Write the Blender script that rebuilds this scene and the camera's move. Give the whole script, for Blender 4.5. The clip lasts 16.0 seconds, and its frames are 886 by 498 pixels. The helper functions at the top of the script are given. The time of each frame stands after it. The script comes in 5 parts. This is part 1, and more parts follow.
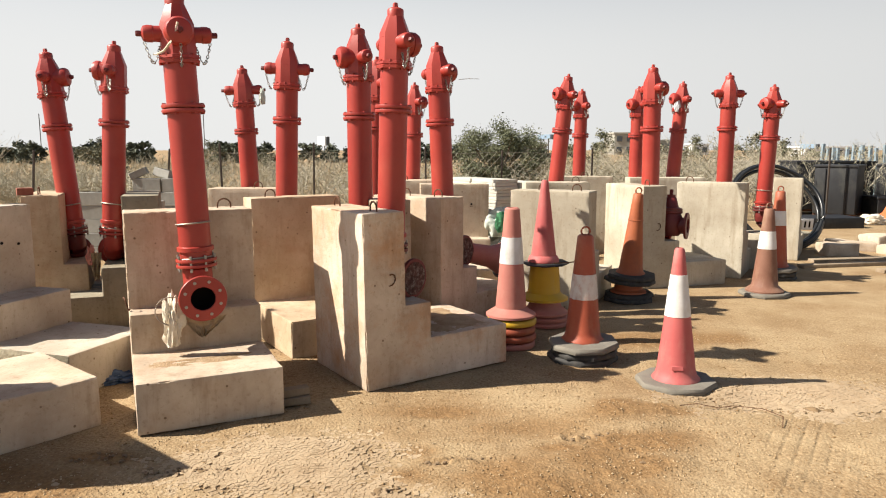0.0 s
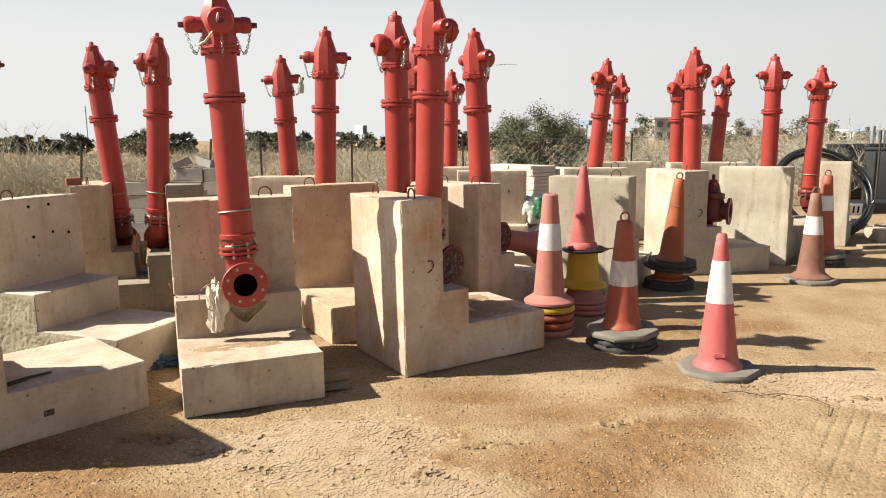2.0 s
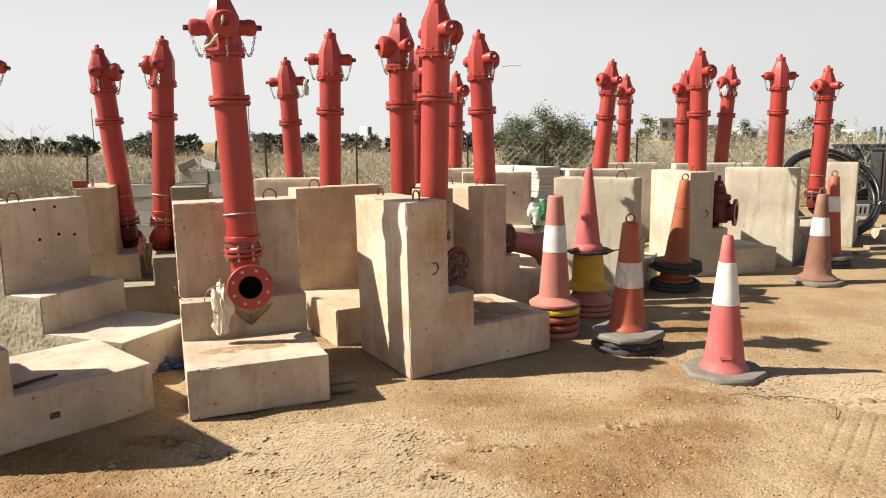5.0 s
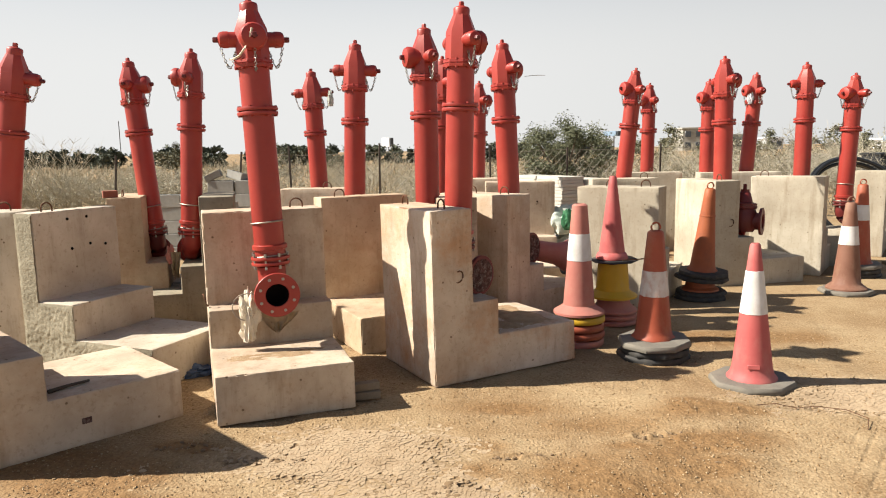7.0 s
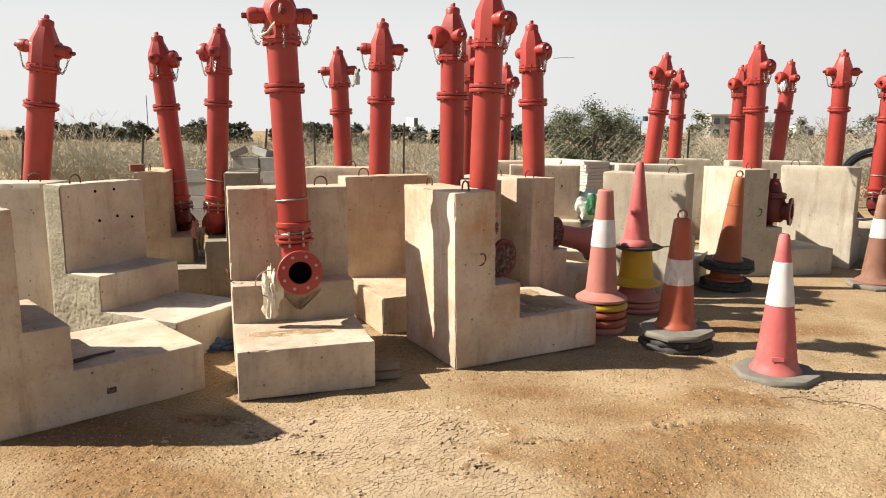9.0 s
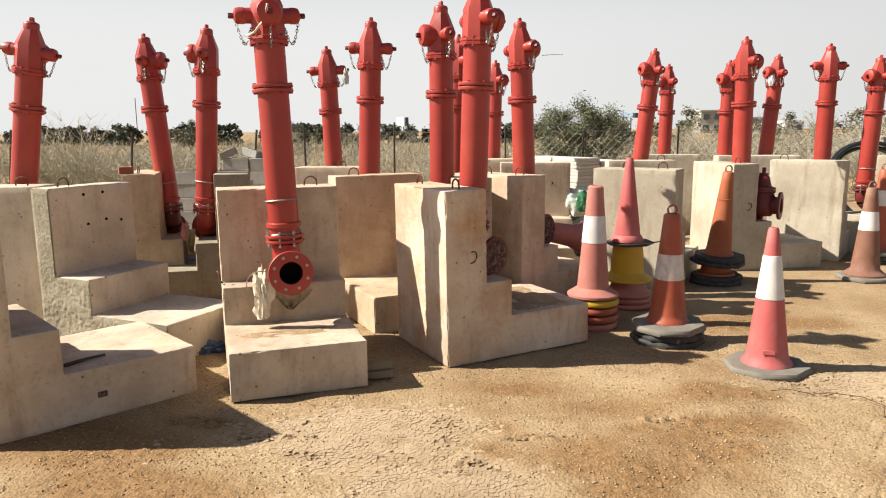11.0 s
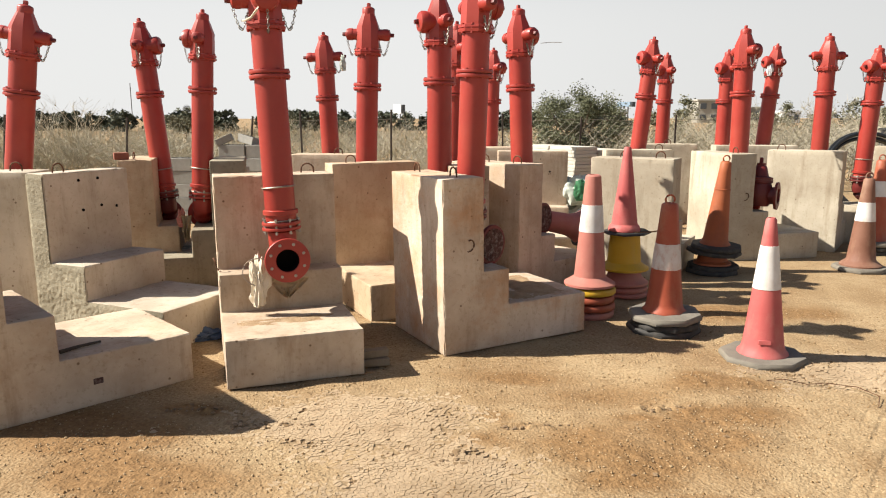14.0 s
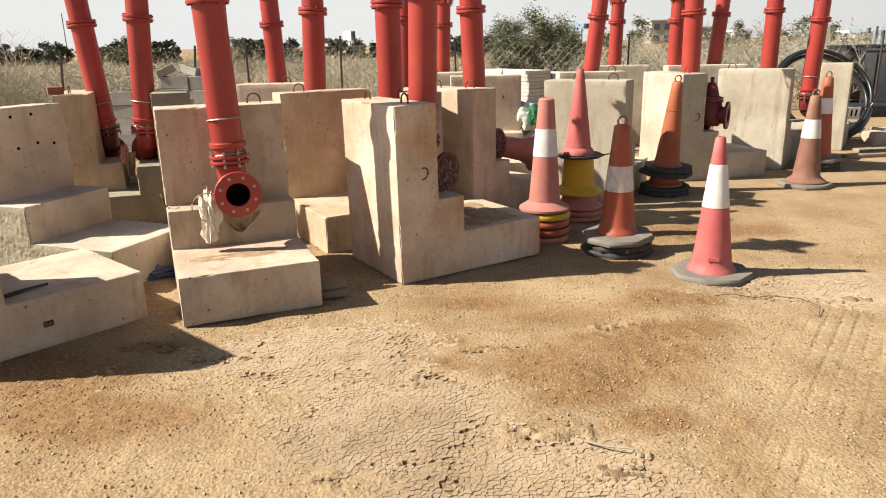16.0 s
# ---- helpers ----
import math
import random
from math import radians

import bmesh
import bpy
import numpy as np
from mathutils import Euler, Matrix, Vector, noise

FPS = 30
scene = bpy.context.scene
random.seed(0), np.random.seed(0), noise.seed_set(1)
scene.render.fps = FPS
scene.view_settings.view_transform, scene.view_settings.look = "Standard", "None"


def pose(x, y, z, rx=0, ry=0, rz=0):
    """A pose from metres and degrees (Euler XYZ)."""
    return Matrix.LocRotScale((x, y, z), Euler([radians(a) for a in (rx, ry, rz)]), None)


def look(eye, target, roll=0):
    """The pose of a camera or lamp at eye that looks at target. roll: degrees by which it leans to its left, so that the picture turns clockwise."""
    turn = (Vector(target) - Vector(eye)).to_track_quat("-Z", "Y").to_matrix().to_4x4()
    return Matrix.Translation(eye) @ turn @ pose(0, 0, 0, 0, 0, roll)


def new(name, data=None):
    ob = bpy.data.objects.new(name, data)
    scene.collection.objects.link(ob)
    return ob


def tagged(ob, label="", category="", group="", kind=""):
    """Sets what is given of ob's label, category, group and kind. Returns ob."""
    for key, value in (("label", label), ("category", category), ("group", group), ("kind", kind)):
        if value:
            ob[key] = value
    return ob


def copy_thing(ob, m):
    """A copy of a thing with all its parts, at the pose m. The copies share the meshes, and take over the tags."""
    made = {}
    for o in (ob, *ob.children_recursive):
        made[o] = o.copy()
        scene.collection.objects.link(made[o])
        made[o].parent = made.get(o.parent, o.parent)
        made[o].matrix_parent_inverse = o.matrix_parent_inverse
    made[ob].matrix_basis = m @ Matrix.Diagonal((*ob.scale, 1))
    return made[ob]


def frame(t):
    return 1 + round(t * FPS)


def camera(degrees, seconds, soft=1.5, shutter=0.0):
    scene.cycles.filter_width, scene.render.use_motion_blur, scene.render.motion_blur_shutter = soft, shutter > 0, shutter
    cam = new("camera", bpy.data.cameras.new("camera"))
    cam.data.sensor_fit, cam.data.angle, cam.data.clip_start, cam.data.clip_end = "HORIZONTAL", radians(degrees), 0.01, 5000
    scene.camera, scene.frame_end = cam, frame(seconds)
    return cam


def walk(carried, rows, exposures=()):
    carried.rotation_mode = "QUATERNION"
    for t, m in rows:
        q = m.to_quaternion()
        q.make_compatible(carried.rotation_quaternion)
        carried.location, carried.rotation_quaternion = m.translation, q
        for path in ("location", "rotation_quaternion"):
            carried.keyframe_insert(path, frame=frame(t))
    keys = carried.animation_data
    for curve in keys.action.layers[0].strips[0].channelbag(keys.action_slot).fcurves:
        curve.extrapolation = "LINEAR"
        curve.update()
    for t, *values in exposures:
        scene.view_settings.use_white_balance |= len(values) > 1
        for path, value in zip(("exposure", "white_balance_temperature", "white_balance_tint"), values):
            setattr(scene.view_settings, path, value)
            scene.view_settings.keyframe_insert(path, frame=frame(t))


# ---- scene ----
cam = camera(64.1, 16.0, soft=1.1)
walk(cam, [
    (0.0, pose(0.000, 0.000, 1.600, 82.00, -0.00, -0.00)),
    (0.5, pose(0.004, 0.005, 1.593, 81.24, 0.47, 0.39)),
    (1.0, pose(-0.003, 0.006, 1.597, 81.09, 0.58, 1.64)),
    (1.5, pose(-0.010, -0.004, 1.591, 81.16, 0.53, 3.30)),
    (2.0, pose(-0.003, -0.011, 1.591, 81.04, 0.64, 2.96)),
    (2.5, pose(-0.018, -0.015, 1.591, 81.48, 0.31, 4.17)),
    (3.0, pose(-0.006, -0.012, 1.592, 81.33, 0.45, 3.76)),
    (5.5, pose(-0.004, -0.003, 1.597, 81.00, 1.00, 3.06)),
    (6.0, pose(-0.004, -0.012, 1.590, 80.73, 0.93, 1.70)),
    (6.5, pose(-0.011, -0.028, 1.598, 82.01, 1.29, 2.07)),
    (7.0, pose(-0.025, -0.027, 1.586, 82.01, 1.04, 5.05)),
    (7.5, pose(-0.047, -0.025, 1.587, 81.97, 0.66, 8.02)),
    (8.0, pose(-0.033, -0.003, 1.583, 80.70, 0.32, 7.67)),
    (8.5, pose(-0.037, -0.005, 1.580, 80.32, -0.33, 6.71)),
    (9.0, pose(-0.039, -0.012, 1.586, 80.53, -0.26, 6.99)),
    (11.5, pose(-0.028, -0.008, 1.579, 80.35, 0.56, 6.19)),
    (12.0, pose(-0.029, -0.006, 1.578, 79.76, 0.45, 6.75)),
    (12.5, pose(-0.034, -0.018, 1.577, 79.41, 0.20, 6.66)),
    (13.0, pose(-0.036, -0.013, 1.577, 79.73, 0.23, 6.59)),
    (13.5, pose(-0.031, -0.006, 1.579, 79.52, 0.17, 5.99)),
    (14.0, pose(-0.039, 0.002, 1.580, 79.49, 0.06, 5.99)),
    (14.5, pose(-0.019, -0.012, 1.626, 85.01, -0.32, 3.35)),
    (15.0, pose(-0.024, -0.024, 1.598, 82.85, 0.64, 4.41)),
    (15.5, pose(-0.038, 0.000, 1.580, 77.27, 0.91, 4.95)),
    (16.0, pose(-0.021, 0.020, 1.566, 73.77, 1.17, 2.25)),
])

# ---- daylight: hazy desert sky, sun from the left at about 41 degrees ----
SUN_ELEV = 41.0
SUN_AZ = 7.0  # degrees by which the light runs away from the camera
world = bpy.data.worlds.new("world")
scene.world = world
world.use_nodes = True
wn = world.node_tree.nodes
sky = wn.new("ShaderNodeTexSky")
sky.sky_type = "NISHITA"
sky.sun_disc = False
sky.sun_elevation = radians(SUN_ELEV)
sky.sun_rotation = radians(-90 - SUN_AZ)
sky.air_density = 1.0
sky.dust_density = 1.6
sky.ozone_density = 1.0
# dust haze: the sky pales smoothly towards the horizon
coord = wn.new("ShaderNodeTexCoord")
split = wn.new("ShaderNodeSeparateXYZ")
fade = wn.new("ShaderNodeMapRange")
fade.interpolation_type = "SMOOTHSTEP"
for k, v in ((1, 0.10), (2, 0.46), (3, 0.97), (4, 0.02)):
    fade.inputs[k].default_value = v
veil = wn.new("ShaderNodeMix")
veil.data_type = "RGBA"
veil.inputs[7].default_value = (8.5, 8.5, 8.4, 1)
wl = world.node_tree.links.new
wl(coord.outputs["Generated"], split.inputs[0])
wl(split.outputs[2], fade.inputs[0])
wl(fade.outputs[0], veil.inputs[0])
wl(sky.outputs[0], veil.inputs[6])
# the haze is brighter on the sun's side
side = wn.new("ShaderNodeMapRange")
for k, v in ((1, -0.1), (2, 0.7), (3, 1.0), (4, 0.83)):
    side.inputs[k].default_value = v
dim = wn.new("ShaderNodeVectorMath")
dim.operation = "SCALE"
wl(split.outputs[0], side.inputs[0])
wl(veil.outputs[2], dim.inputs[0])
wl(side.outputs[0], dim.inputs[3])
wl(dim.outputs[0], wn["Background"].inputs[0])
wn["Background"].inputs[1].default_value = 0.0465
sun = new("sun", bpy.data.lights.new("sun", "SUN"))
sun.data.energy = 5.0
sun.data.angle = radians(0.6)
sun.data.color = (1.0, 0.935, 0.83)
sun.matrix_world = look((-math.cos(radians(SUN_AZ)) * math.cos(radians(SUN_ELEV)), -math.sin(radians(SUN_AZ)) * math.cos(radians(SUN_ELEV)), math.sin(radians(SUN_ELEV))), (0, 0, 0))
scene.view_settings.exposure = 1.11


# ---- materials ----
def mat(name, color, color2=None, rough=0.7, metal=0.0, scale=6.0, fine=60.0, bump=0.15, stain=None,
        stain_scale=2.0, stain_amount=0.5, vary=0.0, spec=0.4):
    """A painted or mineral surface: large blotches, fine grain, stains and relief."""
    m = bpy.data.materials.new(name)
    m.use_nodes = True
    nt = m.node_tree
    n, link = nt.nodes, nt.links.new
    b = n["Principled BSDF"]
    b.inputs["Roughness"].default_value = rough
    b.inputs["Metallic"].default_value = metal
    b.inputs["Specular IOR Level"].default_value = spec
    tc = n.new("ShaderNodeTexCoord")
    big = n.new("ShaderNodeTexNoise")
    big.inputs["Scale"].default_value, big.inputs["Detail"].default_value, big.inputs["Roughness"].default_value = scale, 8, 0.65
    link(tc.outputs["Object"], big.inputs["Vector"])
    ramp = n.new("ShaderNodeValToRGB")
    ramp.color_ramp.elements[0].position, ramp.color_ramp.elements[1].position = 0.32, 0.68
    ramp.color_ramp.elements[0].color = (*color, 1)
    ramp.color_ramp.elements[1].color = (*(color2 or [min(1, c * 1.25) for c in color]), 1)
    link(big.outputs["Fac"], ramp.inputs[0])
    out = ramp.outputs[0]
    if stain:
        sn = n.new("ShaderNodeTexNoise")
        sn.inputs["Scale"].default_value, sn.inputs["Detail"].default_value, sn.inputs["Roughness"].default_value = stain_scale, 10, 0.7
        mp = n.new("ShaderNodeMapping")
        mp.inputs["Scale"].default_value = (1.0, 1.0, 0.55)
        mp.inputs["Location"].default_value = (3.1, 7.7, 1.3)
        link(tc.outputs["Object"], mp.inputs["Vector"])
        link(mp.outputs[0], sn.inputs["Vector"])
        sr = n.new("ShaderNodeValToRGB")
        sr.color_ramp.elements[0].position, sr.color_ramp.elements[1].position = 0.5, 0.72
        sr.color_ramp.elements[0].color, sr.color_ramp.elements[1].color = (0, 0, 0, 1), (stain_amount,) * 3 + (1,)
        link(sn.outputs["Fac"], sr.inputs[0])
        mx = n.new("ShaderNodeMix")
        mx.data_type = "RGBA"
        link(sr.outputs[0], mx.inputs[0])
        link(out, mx.inputs[6])
        mx.inputs[7].default_value = (*stain, 1)
        out = mx.outputs[2]
    if vary:
        oi = n.new("ShaderNodeObjectInfo")
        hs = n.new("ShaderNodeHueSaturation")
        mr = n.new("ShaderNodeMapRange")
        mr.inputs[3].default_value, mr.inputs[4].default_value = 1 - vary, 1 + vary
        link(oi.outputs["Random"], mr.inputs[0])
        link(mr.outputs[0], hs.inputs["Value"])
        link(out, hs.inputs["Color"])
        out = hs.outputs[0]
    link(out, b.inputs["Base Color"])
    gr = n.new("ShaderNodeTexNoise")
    gr.inputs["Scale"].default_value, gr.inputs["Detail"].default_value = fine, 6
    link(tc.outputs["Object"], gr.inputs["Vector"])
    add = n.new("ShaderNodeMath")
    add.operation = "ADD"
    link(gr.outputs["Fac"], add.inputs[0])
    link(big.outputs["Fac"], add.inputs[1])
    bp = n.new("ShaderNodeBump")
    bp.inputs["Strength"].default_value, bp.inputs["Distance"].default_value = bump, 0.01
    link(add.outputs[0], bp.inputs["Height"])
    link(bp.outputs[0], b.inputs["Normal"])
    return m


CONCRETE_PALE = mat("concrete_pale", (0.441, 0.418, 0.357), (0.517, 0.494, 0.426), 0.92, 0, 2.5, 45, 0.18, (0.38, 0.304, 0.198), 1.5, 0.3, 0.05, 0.2)
CMU = mat("grey_block", (0.251, 0.243, 0.22), (0.319, 0.312, 0.281), 0.95, 0, 8, 90, 0.5, None, vary=0.15, spec=0.2)
RED = mat("red_paint", (0.272, 0.024, 0.017), (0.33, 0.038, 0.025), 0.42, 0, 3.0, 30, 0.06, (0.33, 0.075, 0.045), 2.5, 0.35, 0.06, 0.45)
RED_DARK = mat("dark_red_paint", (0.099, 0.012, 0.011), (0.144, 0.018, 0.015), 0.5, 0, 5.0, 40, 0.12, (0.122, 0.053, 0.038), 5, 0.5, 0.05, 0.4)
STEEL = mat("zinc_steel", (0.319, 0.304, 0.274), (0.418, 0.403, 0.365), 0.45, 0.8, 20, 120, 0.05)
RUST = mat("rusty_steel", (0.076, 0.038, 0.023), (0.152, 0.068, 0.034), 0.85, 0.3, 18, 120, 0.3)
WIRE = mat("tie_wire", (0.289, 0.251, 0.205), (0.38, 0.319, 0.258), 0.5, 0.6, 20, 90, 0.05)
# near-black painted in for the shade inside holes; also the sign's black marks
HOLE_SHADE_AND_INK = mat("bore_lining", (0.006, 0.005, 0.005), (0.012, 0.01, 0.009), 0.95, spec=0.05)
PINK = mat("faded_red_plastic", (0.385, 0.082, 0.078), (0.43, 0.108, 0.10), 0.6, 0, 4, 60, 0.05, (0.45, 0.25, 0.2), 5, 0.4, 0, 0.3)
SALMON = mat("salmon_plastic", (0.357, 0.125, 0.099), (0.41, 0.16, 0.125), 0.6, 0, 4, 60, 0.05, (0.441, 0.274, 0.205), 5, 0.4, 0, 0.35)
ORANGE = mat("orange_plastic", (0.274, 0.057, 0.027), (0.327, 0.076, 0.038), 0.55, 0, 4, 60, 0.05, (0.342, 0.19, 0.106), 5, 0.45, 0, 0.35)
BROWN = mat("sun_bleached_plastic", (0.16, 0.072, 0.046), (0.205, 0.099, 0.065), 0.65, 0, 5, 60, 0.08, (0.342, 0.228, 0.152), 5, 0.5, 0, 0.3)
# dull orange; its dark blotches stand in for the shadow across the cone
ORANGE_DULL = mat("dirty_orange_plastic", (0.289, 0.076, 0.03), (0.342, 0.103, 0.042), 0.6, 0, 4, 60, 0.06, (0.167, 0.065, 0.038), 4, 0.7, 0, 0.3)
CRUST = mat("crusted_iron", (0.027, 0.011, 0.009), (0.122, 0.057, 0.046), 0.85, 0.1, 26, 90, 0.9, (0.38, 0.319, 0.274), 30, 0.75, 0, 0.3)
YELLOW = mat("yellow_plastic", (0.471, 0.274, 0.011), (0.517, 0.319, 0.023), 0.5, 0, 4, 60, 0.05, (0.38, 0.266, 0.091), 5, 0.4, 0, 0.35)
BAND = mat("white_sleeve", (0.54, 0.52, 0.49), (0.66, 0.64, 0.62), 0.5, 0, 6, 80, 0.05, (0.40, 0.31, 0.23), 7, 0.6)
BAND_WORN = mat("worn_white_sleeve", (0.471, 0.426, 0.38), (0.562, 0.532, 0.502), 0.55, 0, 9, 80, 0.1, (0.38, 0.167, 0.099), 18, 0.8)
RUBBER = mat("black_rubber", (0.021, 0.021, 0.02), (0.038, 0.036, 0.034), 0.75, 0, 8, 90, 0.25, (0.122, 0.099, 0.076), 4, 0.5)
RUBBER_DUSTY = mat("dusty_rubber", (0.122, 0.11, 0.091), (0.182, 0.163, 0.133), 0.85, 0, 8, 90, 0.25, (0.228, 0.198, 0.144), 4, 0.5)
BLACK_STEEL = mat("black_tank_steel", (0.011, 0.011, 0.013), (0.018, 0.019, 0.021), 0.55, 0.1, 3, 50, 0.08, (0.068, 0.065, 0.053), 3, 0.55)
BLACK_PIPE = mat("black_poly_pipe", (0.009, 0.01, 0.011), (0.015, 0.016, 0.017), 0.35, 0, 5, 60, 0.03, (0.061, 0.053, 0.046), 4, 0.3, 0, 0.5)
SHEET = mat("blue_grey_steel", (0.19, 0.251, 0.296), (0.258, 0.319, 0.357), 0.5, 0.2, 5, 40, 0.06, (0.304, 0.304, 0.281), 2, 0.5, 0.12)
CLOTH = mat("sun_bleached_cloth", (0.60, 0.52, 0.40), (0.72, 0.65, 0.52), 0.95, 0, 12, 120, 0.5, (0.42, 0.31, 0.19), 8, 0.4)
SACKING = mat("dusty_wrapping", (0.36, 0.27, 0.17), (0.45, 0.35, 0.23), 0.7, 0, 12, 90, 0.3, (0.28, 0.19, 0.1), 8, 0.5)
BLUE_BAG = mat("blue_plastic", (0.045, 0.075, 0.14), (0.07, 0.11, 0.19), 0.45, 0, 12, 60, 0.2)
GREEN_BAG = mat("green_sacking", (0.03, 0.14, 0.06), (0.06, 0.21, 0.1), 0.6, 0, 12, 60, 0.2)
WHITE_BAG = mat("white_sacking", (0.40, 0.44, 0.38), (0.55, 0.58, 0.52), 0.6, 0, 9, 60, 0.3, (0.2, 0.26, 0.2), 9, 0.6)
TIMBER = mat("weathered_timber", (0.198, 0.144, 0.091), (0.274, 0.213, 0.144), 0.9, 0, 10, 70, 0.4, vary=0.1)
POST = mat("fence_post_steel", (0.042, 0.034, 0.03), (0.076, 0.057, 0.042), 0.8, 0.2, 14, 80, 0.2)
MESHWIRE = mat("fence_wire", (0.152, 0.137, 0.114), (0.213, 0.19, 0.152), 0.6, 0.4)
TWIG = mat("dry_twig", (0.30, 0.27, 0.20), (0.44, 0.40, 0.31), 0.9, 0, 12, 80, 0.2, vary=0.25)
DRYLEAF = mat("dry_leaf", (0.215, 0.20, 0.125), (0.32, 0.295, 0.195), 0.85, 0, 3, 40, 0.1, vary=0.3)
LEAF = mat("acacia_leaf", (0.078, 0.086, 0.045), (0.135, 0.14, 0.078), 0.75, 0, 3, 40, 0.1, vary=0.15)
DARKLEAF = mat("dark_leaf", (0.057, 0.065, 0.042), (0.091, 0.099, 0.065), 0.8, 0, 0.8, 10, 0.1, vary=0.2)
BARK = mat("bark", (0.091, 0.068, 0.046), (0.152, 0.114, 0.076), 0.95, 0, 12, 60, 0.5)
GRASS = mat("straw", (0.319, 0.27, 0.171), (0.403, 0.346, 0.228), 0.9, 0, 1, 20, 0.1)
WALL_FAR = mat("sand_plaster", (0.289, 0.274, 0.236), (0.334, 0.319, 0.274), 0.9, 0, 0.3, 5, 0.1)
GLASS_FAR = mat("dark_window", (0.046, 0.053, 0.061), (0.068, 0.076, 0.084), 0.25, 0, 0.5, 5, 0.02)
WHITE = mat("white_panel", (0.547, 0.562, 0.57), (0.608, 0.616, 0.623), 0.6, 0, 1, 20, 0.05)
BLUE = mat("blue_panel", (0.213, 0.304, 0.41), (0.251, 0.342, 0.441), 0.5, 0, 1, 20, 0.05)
BARRIER = mat("orange_barrier_plastic", (0.471, 0.099, 0.03), (0.532, 0.137, 0.046), 0.5, 0, 4, 50, 0.05)


def concrete(name, light, dark, stain, stain_amount, pores=0.3, relief=0.3):
    """Cast concrete: clouded tone, run-down streaks, dirt blotches, air holes."""
    m = bpy.data.materials.new(name)
    m.use_nodes = True
    n, link = m.node_tree.nodes, m.node_tree.links.new
    b = n["Principled BSDF"]
    b.inputs["Roughness"].default_value, b.inputs["Specular IOR Level"].default_value = 0.93, 0.2
    tc, oi = n.new("ShaderNodeTexCoord"), n.new("ShaderNodeObjectInfo")
    off = n.new("ShaderNodeVectorMath")
    off.operation = "MULTIPLY_ADD"
    link(oi.outputs["Random"], off.inputs[0])
    off.inputs[1].default_value = (37, 19, 53)
    link(tc.outputs["Object"], off.inputs[2])

    def tex(scale, detail=8, rough=0.65, stretch=None):
        t = n.new("ShaderNodeTexNoise")
        t.inputs["Scale"].default_value, t.inputs["Detail"].default_value, t.inputs["Roughness"].default_value = scale, detail, rough
        src = off.outputs[0]
        if stretch:
            mp = n.new("ShaderNodeMapping")
            mp.inputs["Scale"].default_value = stretch
            link(src, mp.inputs["Vector"])
            src = mp.outputs[0]
        link(src, t.inputs["Vector"])
        return t.outputs["Fac"]

    def ramp(fac, p0, c0, p1, c1):
        r = n.new("ShaderNodeValToRGB")
        r.color_ramp.elements[0].position, r.color_ramp.elements[1].position = p0, p1
        r.color_ramp.elements[0].color, r.color_ramp.elements[1].color = (*c0, 1), (*c1, 1)
        link(fac, r.inputs[0])
        return r.outputs[0]

    def mix(fac, a, c, kind="MIX"):
        x = n.new("ShaderNodeMix")
        x.data_type, x.blend_type = "RGBA", kind
        link(fac, x.inputs[0])
        link(a, x.inputs[6])
        link(c, x.inputs[7])
        return x.outputs[2]

    cloud = tex(3.0)
    col = ramp(cloud, 0.3, dark, 0.68, light)
    rgb = n.new("ShaderNodeRGB")
    rgb.outputs[0].default_value = (*stain, 1)
    col = mix(ramp(tex(1.9, 10, 0.72), 0.47, (0, 0, 0), 0.72, (stain_amount,) * 3), col, rgb.outputs[0])
    streak = ramp(tex(4.0, 9, 0.7, (2.2, 2.2, 0.3)), 0.52, (1, 1, 1), 0.75, (0.66, 0.6, 0.54))
    one = n.new("ShaderNodeValue")
    one.outputs[0].default_value = 0.45
    two = n.new("ShaderNodeValue")
    two.outputs[0].default_value = 0.9
    col = mix(two.outputs[0], col, streak, "MULTIPLY")
    # broad pale and dark patches left by the shutter boards
    patch = ramp(tex(1.1, 4, 0.55), 0.38, (0.80, 0.78, 0.75), 0.6, (1.06, 1.06, 1.05))
    col = mix(two.outputs[0], col, patch, "MULTIPLY")
    # hairline scratches and dribbles
    scratch = ramp(tex(7.0, 12, 0.8, (1.0, 1.0, 0.45)), 0.60, (1, 1, 1), 0.66, (0.72, 0.66, 0.58))
    col = mix(one.outputs[0], col, scratch, "MULTIPLY")
    fleck = tex(38, 5, 0.6)
    col = mix(one.outputs[0], col, ramp(fleck, 0.30, (0.62, 0.57, 0.5), 0.44, (1, 1, 1)), "MULTIPLY")
    vor = n.new("ShaderNodeTexVoronoi")
    vor.inputs["Scale"].default_value = 26
    link(off.outputs[0], vor.inputs["Vector"])
    # larger air holes: only their inner shade, as dark dots in the colour
    holes = n.new("ShaderNodeTexVoronoi")
    holes.inputs["Scale"].default_value = 10
    link(off.outputs[0], holes.inputs["Vector"])
    link(mix(two.outputs[0], col, ramp(holes.outputs["Distance"], 0.05, (0.34, 0.28, 0.23), 0.10, (1, 1, 1)), "MULTIPLY"), b.inputs["Base Color"])
    pore = n.new("ShaderNodeMapRange")
    pore.inputs[1].default_value, pore.inputs[2].default_value = 0.04, 0.12
    pore.inputs[3].default_value, pore.inputs[4].default_value = -pores, 0
    link(vor.outputs["Distance"], pore.inputs[0])
    h = n.new("ShaderNodeMath")
    h.operation = "ADD"
    link(fleck, h.inputs[0])
    link(pore.outputs[0], h.inputs[1])
    h2 = n.new("ShaderNodeMath")
    h2.operation = "MULTIPLY_ADD"
    link(tex(9, 6), h2.inputs[0])
    h2.inputs[1].default_value = 0.8
    link(h.outputs[0], h2.inputs[2])
    bp = n.new("ShaderNodeBump")
